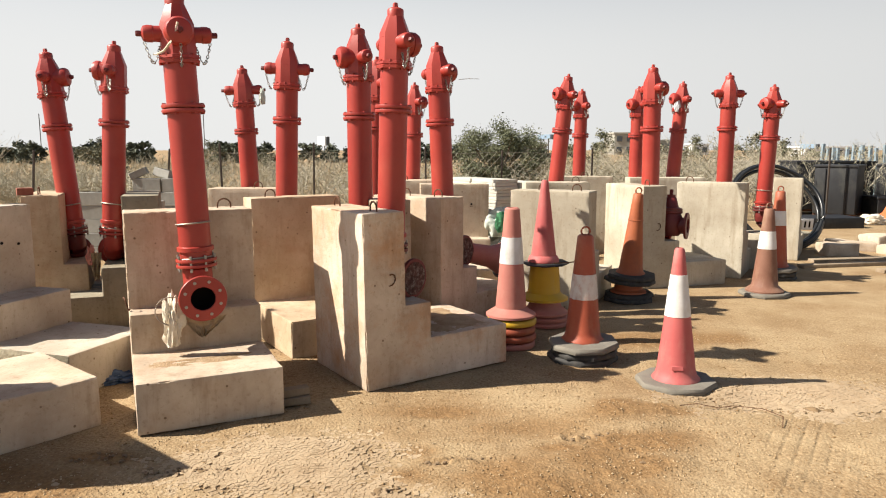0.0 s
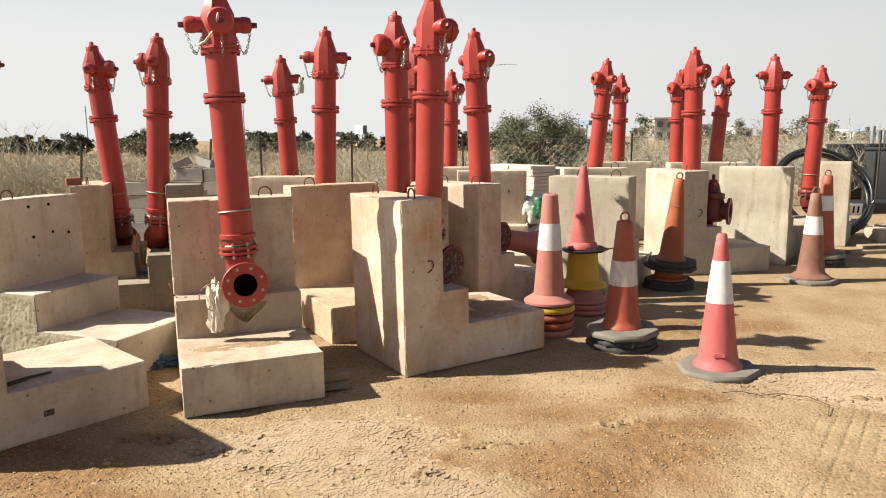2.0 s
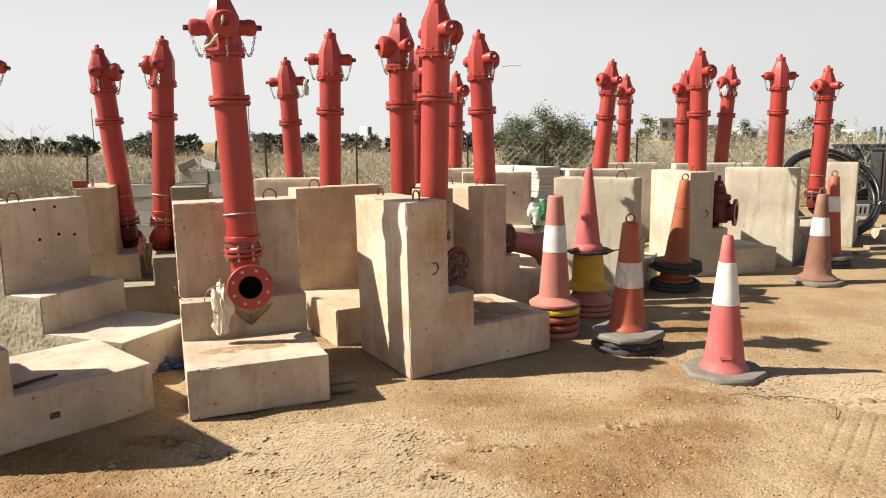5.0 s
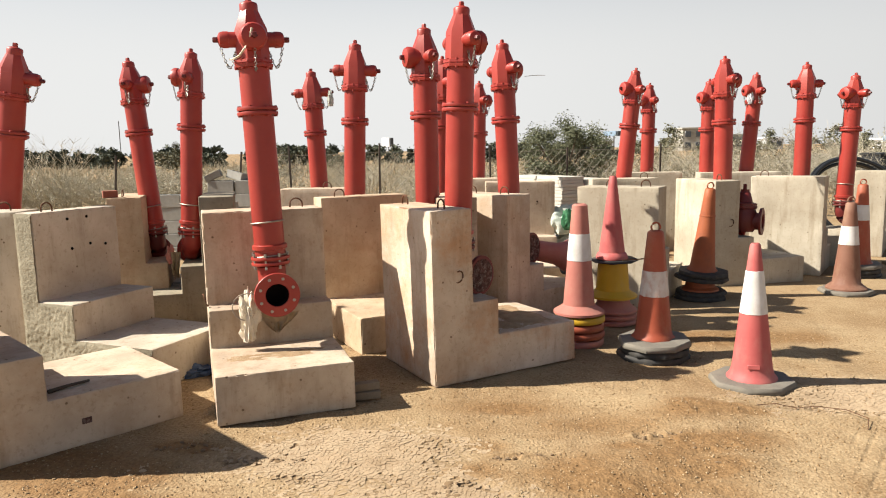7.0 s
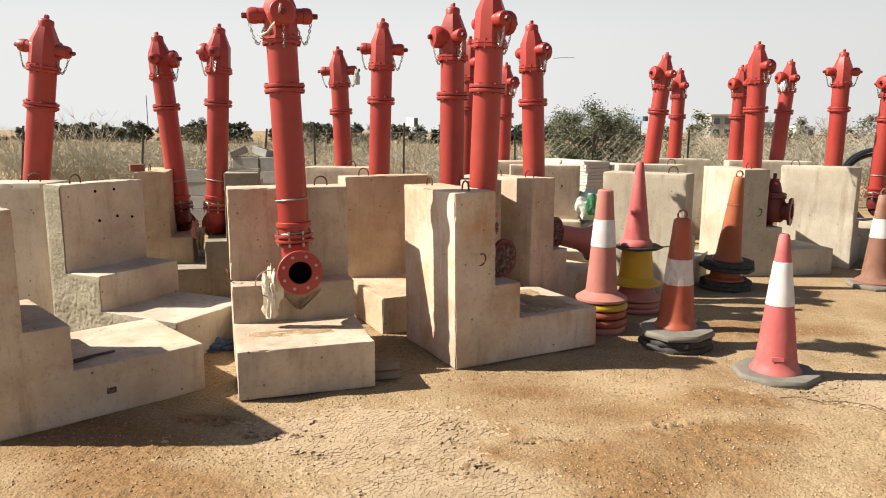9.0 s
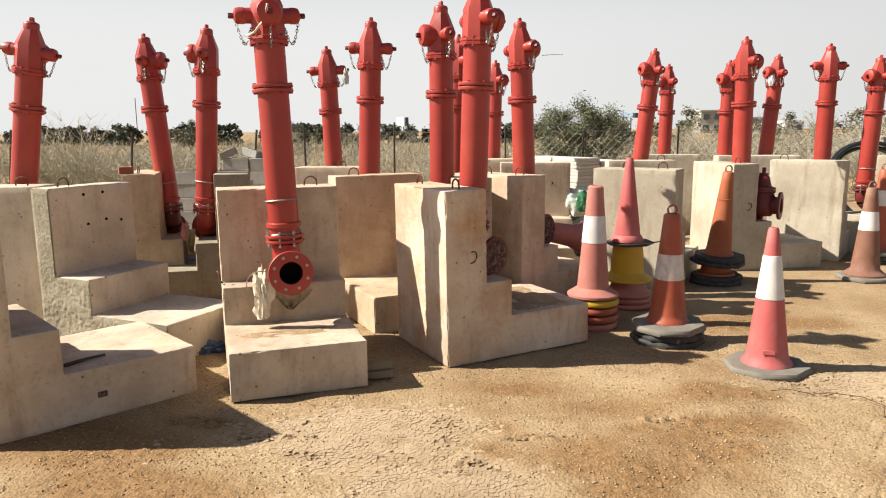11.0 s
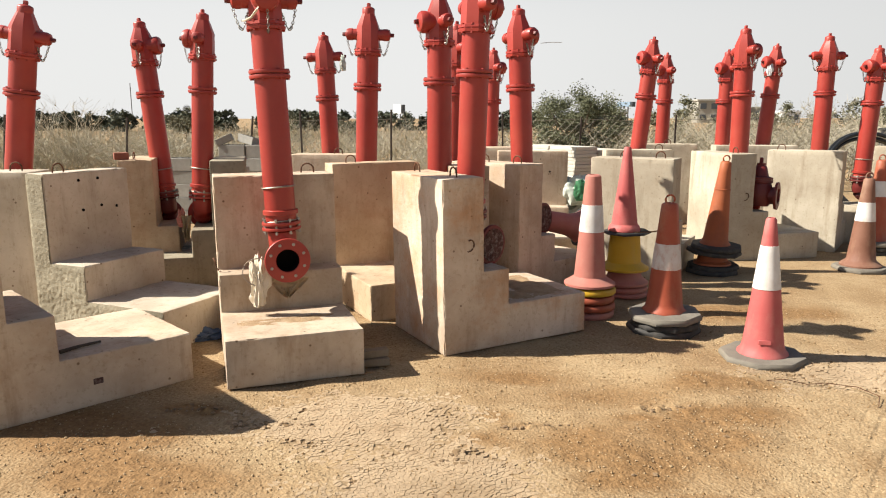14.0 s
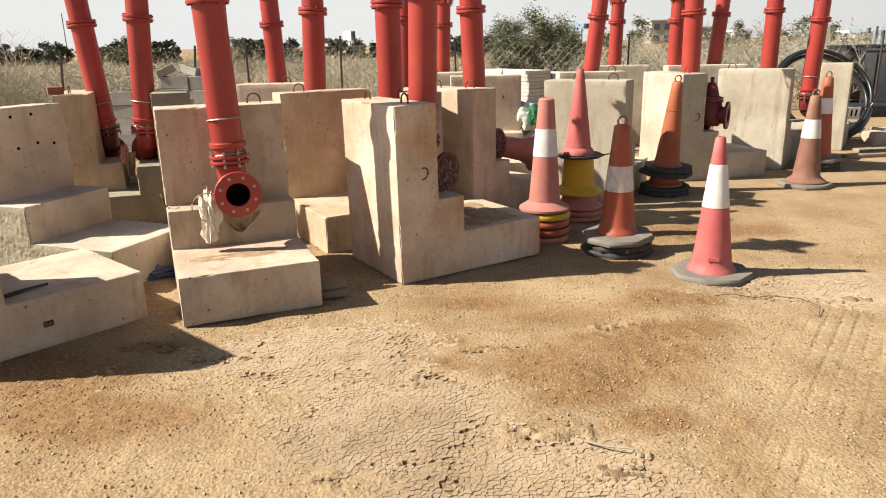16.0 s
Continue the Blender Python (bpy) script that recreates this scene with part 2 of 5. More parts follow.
    bp.inputs["Strength"].default_value, bp.inputs["Distance"].default_value = relief, 0.012
    link(h2.outputs[0], bp.inputs["Height"])
    link(bp.outputs[0], b.inputs["Normal"])
    return m


CONCRETE = concrete("concrete", (0.55, 0.458, 0.355), (0.40, 0.315, 0.235), (0.37, 0.235, 0.135), 0.6, 0.3, 0.22)
CONCRETE_CAST = concrete("grey_cast_concrete", (0.55, 0.49, 0.405), (0.44, 0.38, 0.30), (0.37, 0.29, 0.21), 0.4, 0.25, 0.15)
CONCRETE_COOL = concrete("pale_cool_concrete", (0.515, 0.465, 0.37), (0.41, 0.36, 0.28), (0.35, 0.28, 0.195), 0.4, 0.25, 0.12)
CONCRETE_ORANGE = concrete("stained_concrete", (0.60, 0.51, 0.41), (0.44, 0.34, 0.255), (0.45, 0.22, 0.09), 0.9)
CONCRETE_TAN = concrete("tan_concrete", (0.53, 0.42, 0.30), (0.39, 0.29, 0.19), (0.33, 0.185, 0.095), 0.7, 0.3, 0.22)
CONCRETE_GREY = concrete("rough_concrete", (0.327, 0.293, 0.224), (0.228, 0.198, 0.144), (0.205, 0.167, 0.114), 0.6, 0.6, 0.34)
CONCRETE_ROUGH = concrete("rough_cast_side", (0.33, 0.30, 0.225), (0.20, 0.178, 0.128), (0.17, 0.145, 0.10), 0.7, 0.9, 0.7)
MUD = concrete("mud_plate", (0.405, 0.308, 0.202), (0.315, 0.23, 0.142), (0.24, 0.152, 0.08), 0.5, 0.2, 0.6)
SAND = mat("loose_sand", (0.25, 0.155, 0.08), (0.37, 0.265, 0.155), 0.95, 0, 12, 90, 0.8)


# ---- builders ----
def finish(bm, name, material, smooth=40):
    me = bpy.data.meshes.new(name)
    bm.normal_update()
    bm.to_mesh(me)
    bm.free()
    me.materials.append(material)
    if smooth:
        me.polygons.foreach_set("use_smooth", [True] * len(me.polygons))
        me.set_sharp_from_angle(angle=radians(smooth))
    return me


def part(name, bm, material, parent=None, label="", m=None, smooth=40):
    ob = new(name, finish(bm, name, material, smooth))
    if parent:
        ob.parent = parent
    if m is not None:
        ob.matrix_basis = m
    if label:
        tagged(ob, label)
    return ob


def share(ob, m):
    """Another part on the same mesh, under the same parent."""
    o = new(ob.name.split(".")[0], ob.data)
    o.parent = ob.parent
    o.matrix_basis = m
    return o


def empty(name, m, label, category, group="", kind=""):
    ob = new(name)
    ob.empty_display_size = 0.1
    ob.matrix_basis = m
    return tagged(ob, label, category, group, kind)


def lathe(profile, seg=24, bm=None, m=None, phase=0.0):
    """Turns (radius, height) pairs about z; a radius of 0 closes an end."""
    bm = bm or bmesh.new()
    m = m or Matrix()
    rings = []
    for r, z in profile:
        if r <= 1e-6:
            rings.append([bm.verts.new(m @ Vector((0, 0, z)))])
        else:
            rings.append([bm.verts.new(m @ Vector((r * math.cos(2 * math.pi * (k + phase) / seg), r * math.sin(2 * math.pi * (k + phase) / seg), z))) for k in range(seg)])
    for a, b in zip(rings, rings[1:]):
        for k in range(seg):
            q = (k + 1) % seg
            if len(a) == 1 and len(b) == 1:
                continue
            if len(a) == 1:
                bm.faces.new((a[0], b[q], b[k])[::-1])
            elif len(b) == 1:
                bm.faces.new((a[k], a[q], b[0]))
            else:
                bm.faces.new((a[k], a[q], b[q], b[k]))
    return bm


def tube(points, r, seg=6, bm=None, r_end=None, closed=False, ends=True):
    """A round bar along points."""
    bm = bm or bmesh.new()
    pts = [Vector(p) for p in points]
    n = len(pts)
    rings = []
    for i, p in enumerate(pts):
        if closed:
            d = pts[(i + 1) % n] - pts[i - 1]
        else:
            d = pts[min(i + 1, n - 1)] - pts[max(i - 1, 0)]
        d.normalize()
        up = Vector((0, 0, 1)) if abs(d.z) < 0.9 else Vector((1, 0, 0))
        a = d.cross(up).normalized()
        b = a.cross(d)
        rr = r if r_end is None else r + (r_end - r) * i / max(1, n - 1)
        rings.append([bm.verts.new(p + rr * (math.cos(2 * math.pi * k / seg) * a + math.sin(2 * math.pi * k / seg) * b)) for k in range(seg)])
    pairs = list(zip(rings, rings[1:]))
    if closed:
        pairs.append((rings[-1], rings[0]))
    for a, b in pairs:
        for k in range(seg):
            q = (k + 1) % seg
            bm.faces.new((a[q], a[k], b[k], b[q]))
    if ends and not closed:
        bm.faces.new(rings[0])
        bm.faces.new(rings[-1][::-1])
    return bm


def box(sx, sy, sz, bevel=0.0, bm=None, m=None, seg=2):
    """A box standing on its origin."""
    one = bmesh.new()
    bmesh.ops.create_cube(one, size=1, matrix=Matrix.Translation((0, 0, sz / 2)) @ Matrix.Diagonal((sx, sy, sz, 1)))
    if bevel:
        bmesh.ops.bevel(one, geom=one.edges[:], offset=bevel, segments=seg, affect="EDGES", profile=0.6)
    if m is not None:
        one.transform(m)
    if bm is None:
        return one
    tmp = bpy.data.meshes.new("t")
    one.to_mesh(tmp)
    one.free()
    bm.from_mesh(tmp)
    bpy.data.meshes.remove(tmp)
    return bm


def rough_up(bm, amount, scale, seed=0.0):
    for v in bm.verts:
        v.co += Vector(noise.noise_vector(v.co * scale + Vector((seed, seed * 2, 1.7)))) * amount


def arc(n, f):
    return [f(i / (n - 1)) for i in range(n)]


# ---- ground: one sheet, dense where the camera stands ----
def spread(lo, hi, step, far_lo, far_hi):
    mid = list(np.arange(lo, hi, step))
    a, b, s = [], [], step
    x = lo
    while x > far_lo:
        s = min(s * 1.06, 40) if s < 0.4 else s * 1.22
        x -= s
        a.append(max(x, far_lo))
    x, s = mid[-1], step
    while x < far_hi:
        s = min(s * 1.06, 40) if s < 0.4 else s * 1.22
        x += s
        b.append(min(x, far_hi))
    return np.array(a[::-1] + mid + b)


def value_noise(x, y, cell, seed):
    rng = np.random.default_rng(seed)
    table = rng.random((256, 256))
    u, v = x / cell, y / cell
    i, j = np.floor(u).astype(int), np.floor(v).astype(int)
    fu, fv = u - i, v - j
    fu, fv = fu * fu * (3 - 2 * fu), fv * fv * (3 - 2 * fv)
    g = lambda a, b: table[a % 256, b % 256]
    return (g(i, j) * (1 - fu) + g(i + 1, j) * fu) * (1 - fv) + (g(i, j + 1) * (1 - fu) + g(i + 1, j + 1) * fu) * fv


def crack(x, y, cell, seed):
    """Distance to the border between mud plates, in cells."""
    rng = np.random.default_rng(seed)
    jx, jy = rng.random((256, 256)), rng.random((256, 256))
    u, v = x / cell, y / cell
    i, j = np.floor(u).astype(int), np.floor(v).astype(int)
    f1, f2 = np.full(x.shape, 9.0), np.full(x.shape, 9.0)
    for a in (-1, 0, 1):
        for b in (-1, 0, 1):
            p, q = i + a, j + b
            d = np.hypot(p + jx[p % 256, q % 256] - u, q + jy[p % 256, q % 256] - v)
            f2 = np.minimum(f2, np.maximum(f1, d))
            f1 = np.minimum(f1, d)
    return f2 - f1


def blob(x, y, cx, cy, rx, ry, turn=0.0):
    c, s = math.cos(radians(turn)), math.sin(radians(turn))
    u, v = (x - cx) * c + (y - cy) * s, -(x - cx) * s + (y - cy) * c
    return np.exp(-((u / rx) ** 2 + (v / ry) ** 2))


def ground_height(x, y):
    near = np.clip(1.6 - np.hypot((x - 0.6) / 4.2, (y - 3.6) / 3.2), 0, 1)
    z = (value_noise(x, y, 0.9, 1) - 0.5) * 0.030 + (value_noise(x, y, 0.23, 2) - 0.5) * 0.014
    z += (value_noise(x, y, 0.07, 3) - 0.5) * 0.006
    # sand heaped before the cones
    z += 0.045 * blob(x, y, 1.05, 4.15, 0.35, 0.25) + 0.03 * blob(x, y, 0.55, 3.35, 0.7, 0.25, 15)
    return z * near + (value_noise(x, y, 7.0, 4) - 0.5) * 0.35 * (np.hypot(x, y - 5) > 14)


def mud_field(x, y):
    return np.maximum.reduce([blob(x, y, -0.75, 3.45, 0.75, 0.42, 12), blob(x, y, -0.35, 2.75, 0.52, 0.62), blob(x, y, 0.15, 2.15, 0.75, 0.5),
                              blob(x, y, 2.3, 4.42, 0.9, 0.4, 8), blob(x, y, 4.0, 4.0, 1.0, 0.6) * 0.8])


def mud_plates():
    """The dried crust: thin plates with open cracks between them."""
    rng = random.Random(31)
    cell = 0.0215
    sites = {}
    for i in range(-114, 183):
        for j in range(82, 241):
            if rng.random() < 0.16:
                continue
            sites[i, j] = ((i + rng.uniform(0.08, 0.92)) * cell, (j + rng.uniform(0.08, 0.92)) * cell)
    keys = list(sites)
    px, py = np.array([sites[k][0] for k in keys]), np.array([sites[k][1] for k in keys])
    strength = mud_field(px, py) + (value_noise(px, py, 0.5, 5) - 0.5) * 0.4 + (value_noise(px, py, 0.13, 25) - 0.5) * 0.35
    high = ground_height(px, py)
    vs, fs = [], []
    for (i, j), m, zc in zip(keys, strength, high):
        if m < 0.30 + 0.40 * rng.random() ** 1.5:
            continue
        cx, cy = sites[i, j]
        poly = [(-0.06, -0.06), (0.06, -0.06), (0.06, 0.06), (-0.06, 0.06)]
        for a in (-2, -1, 0, 1, 2):
            for b in (-2, -1, 0, 1, 2):
                if (a or b) and (i + a, j + b) in sites:
                    nx, ny = sites[i + a, j + b]
                    dx, dy = nx - cx, ny - cy
                    lim = (dx * dx + dy * dy) / 2 - rng.uniform(0.0003, 0.0013) * math.hypot(dx, dy)
                    out = []
                    for p, q in zip(poly, poly[1:] + poly[:1]):
                        sp, sq = p[0] * dx + p[1] * dy - lim, q[0] * dx + q[1] * dy - lim
                        if sp <= 0:
                            out.append(p)
                        if (sp < 0) != (sq < 0) and sp != sq:
                            f = sp / (sp - sq)
                            out.append((p[0] + f * (q[0] - p[0]), p[1] + f * (q[1] - p[1])))
                    poly = out
                    if len(poly) < 3:
                        break
            if len(poly) < 3:
                break
        if len(poly) < 3:
            continue
        lift = zc + 0.0022 - 0.006 * max(0.0, 0.7 - m) + rng.uniform(-0.0009, 0.0008)
        tx, ty = rng.uniform(-0.018, 0.018), rng.uniform(-0.018, 0.018)
        k, n = len(vs), len(poly)
        for s, dz in ((1.0, -0.014), (1.0, -0.0012), (0.93, 0.0002)):
            vs += [(cx + p[0] * s, cy + p[1] * s, lift + dz + (tx * p[0] + ty * p[1]) * s) for p in poly]
        for r in (0, 1):
            fs += [(k + r * n + q, k + r * n + (q + 1) % n, k + (r + 1) * n + (q + 1) % n, k + (r + 1) * n + q) for q in range(n)]
        fs.append(tuple(k + 2 * n + q for q in range(n)))
    me = bpy.data.meshes.new("mud_crust")
    me.from_pydata(vs, [], fs)
    me.materials.append(MUD)
    return tagged(new("mud_crust", me), "pale dried mud crust cracked into small plates", "mud", kind="stuff")


def build_ground():
    xs, ys = spread(-2.3, 3.6, 0.0088, -900, 900), spread(1.8, 5.3, 0.0085, -60, 1500)
    gx, gy = np.meshgrid(xs, ys)
    x, y = gx.ravel(), gy.ravel()
    wob = (value_noise(x, y, 0.5, 5) - 0.5) * 0.25
    # pale crusted mud: by the long block, before the camera, and past the cone
    mud = mud_field(x, y)
    mud = np.clip((mud + wob * 1.6 - 0.30) * 2.4, 0, 1) * (value_noise(x, y, 0.16, 9) * 0.5 + 0.6).clip(0, 1)
    d = crack(x, y + wob * 0.2, 0.16, 7)
    plate = np.clip((d - 0.05) / 0.22, 0, 1) ** 0.8
    z = ground_height(x, y)
    # loose orange-brown soil, scuffed up
    spots = ((1.05, 4.13, 0.34, 0.22, 0), (1.35, 4.15, 0.25, 0.12, 0), (0.66, 3.14, 0.42, 0.17, 8), (0.95, 3.38, 0.32, 0.15, 20), (0.15, 3.27, 0.3, 0.12, 0), (0.05, 3.48, 0.25, 0.10, 0),
             (1.05, 2.48, 0.2, 0.32, -10), (-0.25, 3.22, 0.22, 0.16, 0), (-1.7, 2.75, 0.6, 0.25, 0), (-1.82, 3.51, 0.26, 0.10, 0), (0.0, 4.15, 0.5, 0.15, 0), (1.9, 5.9, 0.9, 0.3, 0), (-2.2, 3.2, 0.6, 0.3, 0),
             (0.6, 3.62, 0.2, 0.1, 0), (0.45, 2.95, 0.3, 0.12, 12), (0.2, 3.75, 0.3, 0.1, 0), (-0.1, 3.6, 0.2, 0.12, 0), (0.75, 2.75, 0.2, 0.12, 0), (-0.3, 2.38, 0.12, 0.08, 0))
    spots += ((-0.21, 3.26, 0.32, 0.17, 0), (0.48, 3.43, 0.28, 0.14, 0), (0.45, 3.35, 0.75, 0.35, 10), (0.2, 3.9, 0.7, 0.2, 5), (1.1, 3.7, 0.4, 0.2, 15))
    loose = np.maximum.reduce([blob(x, y, *q) for q in spots]) * (0.55 + 0.75 * value_noise(x, y, 0.28, 33))
    loose = np.clip((loose + wob * 1.8 - 0.22) * 2.0, 0, 1)
    z += loose * (value_noise(x * 0.8 + y * 0.6, y * 0.8 - x * 0.6, 0.045, 21) - 0.5) * 0.008
    z += mud * (plate - 1) * 0.003 - 0.006 * np.clip(mud * 2.2 - 0.9, 0, 1)
    # gouges
    gouge = np.maximum.reduce([blob(x, y, *q) for q in ((-1.3, 3.34, 0.28, 0.05), (-1.8, 3.51, 0.2, 0.07), (0.81, 3.77, 0.16, 0.05), (0.07, 3.47, 0.18, 0.05), (0.31, 2.62, 0.16, 0.13), (0.49, 2.34, 0.13, 0.09), (-0.3, 3.08, 0.1, 0.08), (-0.29, 2.38, 0.1, 0.07), (-0.57, 2.3, 0.06, 0.05), (2.3, 4.2, 0.2, 0.06))])
    z += 0.075 * (np.clip(value_noise(x, y, 0.05, 11) - 0.45, 0, 1) - 0.12) * gouge
    # tyre ribs on the right
    c, s = math.cos(radians(57)), math.sin(radians(57))
    along, across = (x - 1.72) * c + (y - 3.25) * s, -(x - 1.72) * s + (y - 3.25) * c
    tread = np.exp(-(across / 0.27) ** 4) * np.exp(-(along / 1.3) ** 4) * np.clip(value_noise(x, y, 0.17, 12) * 2.2 - 0.4, 0, 1.2)
    z += tread * (0.001 - 0.0048 * np.exp(-(((across / 0.075) % 1 - 0.5) / 0.12) ** 2))
    me = bpy.data.meshes.new("ground")
    nx, ny = len(xs), len(ys)
    me.vertices.add(nx * ny)
    me.vertices.foreach_set("co", np.stack([x, y, z], 1).ravel())
    i, j = np.meshgrid(np.arange(nx - 1), np.arange(ny - 1))
    a = (j * nx + i).ravel()
    quads = np.stack([a, a + 1, a + nx + 1, a + nx], 1).ravel()
    nf = len(a)
    me.loops.add(nf * 4)
    me.loops.foreach_set("vertex_index", quads)
    me.polygons.add(nf)
    me.polygons.foreach_set("loop_start", np.arange(nf) * 4)
    me.update()
    me.polygons.foreach_set("use_smooth", np.ones(nf, bool))
    me.attributes.new("mud", "FLOAT", "POINT").data.foreach_set("value", mud.astype(np.float32))
    me.attributes.new("gap", "FLOAT", "POINT").data.foreach_set("value", (np.clip(mud * 2.2 - 0.9, 0, 1) * 0.75).astype(np.float32))
    me.attributes.new("loose", "FLOAT", "POINT").data.foreach_set("value", loose.astype(np.float32))
    ob = new("ground", me)
    return tagged(ob, "dry sandy ground with cracked pale mud and tyre marks", "ground", kind="structure")


def ground_material():
    m = bpy.data.materials.new("desert_ground")
    m.use_nodes = True
    n, link = m.node_tree.nodes, m.node_tree.links.new
    b = n["Principled BSDF"]
    b.inputs["Roughness"].default_value, b.inputs["Specular IOR Level"].default_value = 0.95, 0.15
    geo = n.new("ShaderNodeNewGeometry")

    def tex(scale, detail=8, rough=0.65):
        t = n.new("ShaderNodeTexNoise")
        t.inputs["Scale"].default_value, t.inputs["Detail"].default_value, t.inputs["Roughness"].default_value = scale, detail, rough
        link(geo.outputs["Position"], t.inputs["Vector"])
        return t.outputs["Fac"]

    def ramp(fac, p0, c0, p1, c1):
        r = n.new("ShaderNodeValToRGB")
        r.color_ramp.elements[0].position, r.color_ramp.elements[1].position = p0, p1
        r.color_ramp.elements[0].color, r.color_ramp.elements[1].color = (*c0, 1), (*c1, 1)
        link(fac, r.inputs[0])
        return r.outputs[0]

    def mix(fac, a, c):
        x = n.new("ShaderNodeMix")
        x.data_type = "RGBA"
        link(fac, x.inputs[0])
        link(a, x.inputs[6])
        link(c, x.inputs[7])
        return x.outputs[2]

    sand = ramp(tex(1.3), 0.40, (0.215, 0.133, 0.064), 0.60, (0.37, 0.278, 0.162))
    dark = ramp(tex(60, 3), 0.33, (0.145, 0.084, 0.038), 0.62, (0.36, 0.262, 0.15))
    base = mix(ramp(tex(9, 6), 0.35, (0.35,) * 3, 0.7, (0.8,) * 3), sand, dark)
    soil = ramp(tex(40, 4), 0.3, (0.115, 0.058, 0.021), 0.7, (0.265, 0.152, 0.065))
    at3 = n.new("ShaderNodeAttribute")
    at3.attribute_name = "loose"
    half = n.new("ShaderNodeMath")
    half.operation = "MULTIPLY"
    half.inputs[1].default_value = 0.8
    link(at3.outputs["Fac"], half.inputs[0])
    base = mix(half.outputs[0], base, soil)
    crust = ramp(tex(14), 0.3, (0.28, 0.197, 0.11), 0.7, (0.365, 0.272, 0.165))
    at = n.new("ShaderNodeAttribute")
    at.attribute_name = "mud"
    # darker brown under the plates, visible in the cracks between them
    gap = n.new("ShaderNodeAttribute")
    gap.attribute_name = "gap"
    below = n.new("ShaderNodeRGB")
    below.outputs[0].default_value = (0.13, 0.08, 0.042, 1)
    crust = mix(gap.outputs["Fac"], crust, below.outputs[0])
    at2 = n.new("ShaderNodeMapRange")
    at2.inputs[2].default_value = 0.7
    link(at.outputs["Fac"], at2.inputs[0])
    col = mix(at2.outputs[0], base, crust)
    link(col, b.inputs["Base Color"])
    h = n.new("ShaderNodeMath")
    h.operation = "ADD"
    link(tex(62, 1, 0.5), h.inputs[0])
    # coarse grains
    vor = n.new("ShaderNodeTexVoronoi")
    vor.feature = "SMOOTH_F1"
    vor.inputs["Scale"].default_value = 85
    link(geo.outputs["Position"], vor.inputs["Vector"])
    grain = n.new("ShaderNodeMath")
    grain.operation = "MULTIPLY_ADD"
    link(vor.outputs["Distance"], grain.inputs[0])
    grain.inputs[1].default_value = -0.5
    fine = n.new("ShaderNodeMath")
    fine.operation = "MULTIPLY"
    fine.inputs[1].default_value = 0.22
    link(tex(150, 0), fine.inputs[0])
    link(fine.outputs[0], grain.inputs[2])
    link(grain.outputs[0], h.inputs[1])
    bp = n.new("ShaderNodeBump")
    bp.inputs["Strength"].default_value, bp.inputs["Distance"].default_value = 0.8, 0.008
    link(h.outputs[0], bp.inputs["Height"])
    link(bp.outputs[0], b.inputs["Normal"])
    return m


ground = build_ground()
ground.data.materials.append(ground_material())
mud_plates()


# ---- precast thrust blocks ----
def rough_skin(parent, w, height, length, material, seed):
    """Honeycombed side of a block whose mix was poorly compacted: pits, aggregate and a sound upper part."""
    bm = bmesh.new()
    step = 0.0105
    nx, nz = int(length / step), int(height(0.0) / step)
    grid = {}

    def vert(i, k):
        if (i, k) not in grid:
            x, z = i * step, k * step
            edge = min(x, z, length - x, max(0.0, height(x - 0.006) - z), 0.03) / 0.03
            p = Vector((x, z, seed))
            pit = 0.55 * noise.noise(p * 31) + 0.7 * noise.noise(p * 47) + 0.9 * noise.noise(p * 6)
            sound = min(1.0, max(0.12, 1.35 - z * 1.25 + 0.5 * noise.noise(p * 3.1)))
            grid[i, k] = bm.verts.new((x, -w / 2 - 0.004 - edge * (0.008 + 0.0085 * sound * pit), z))
        return grid[i, k]

    for i in range(nx):
        for k in range(nz):
            if (k + 1) * step <= height((i + 0.5) * step):
                bm.faces.new((vert(i, k), vert(i + 1, k), vert(i + 1, k + 1), vert(i, k + 1)))
    part("rough_side", bm, material, parent, "honeycombed rough concrete side", smooth=60)


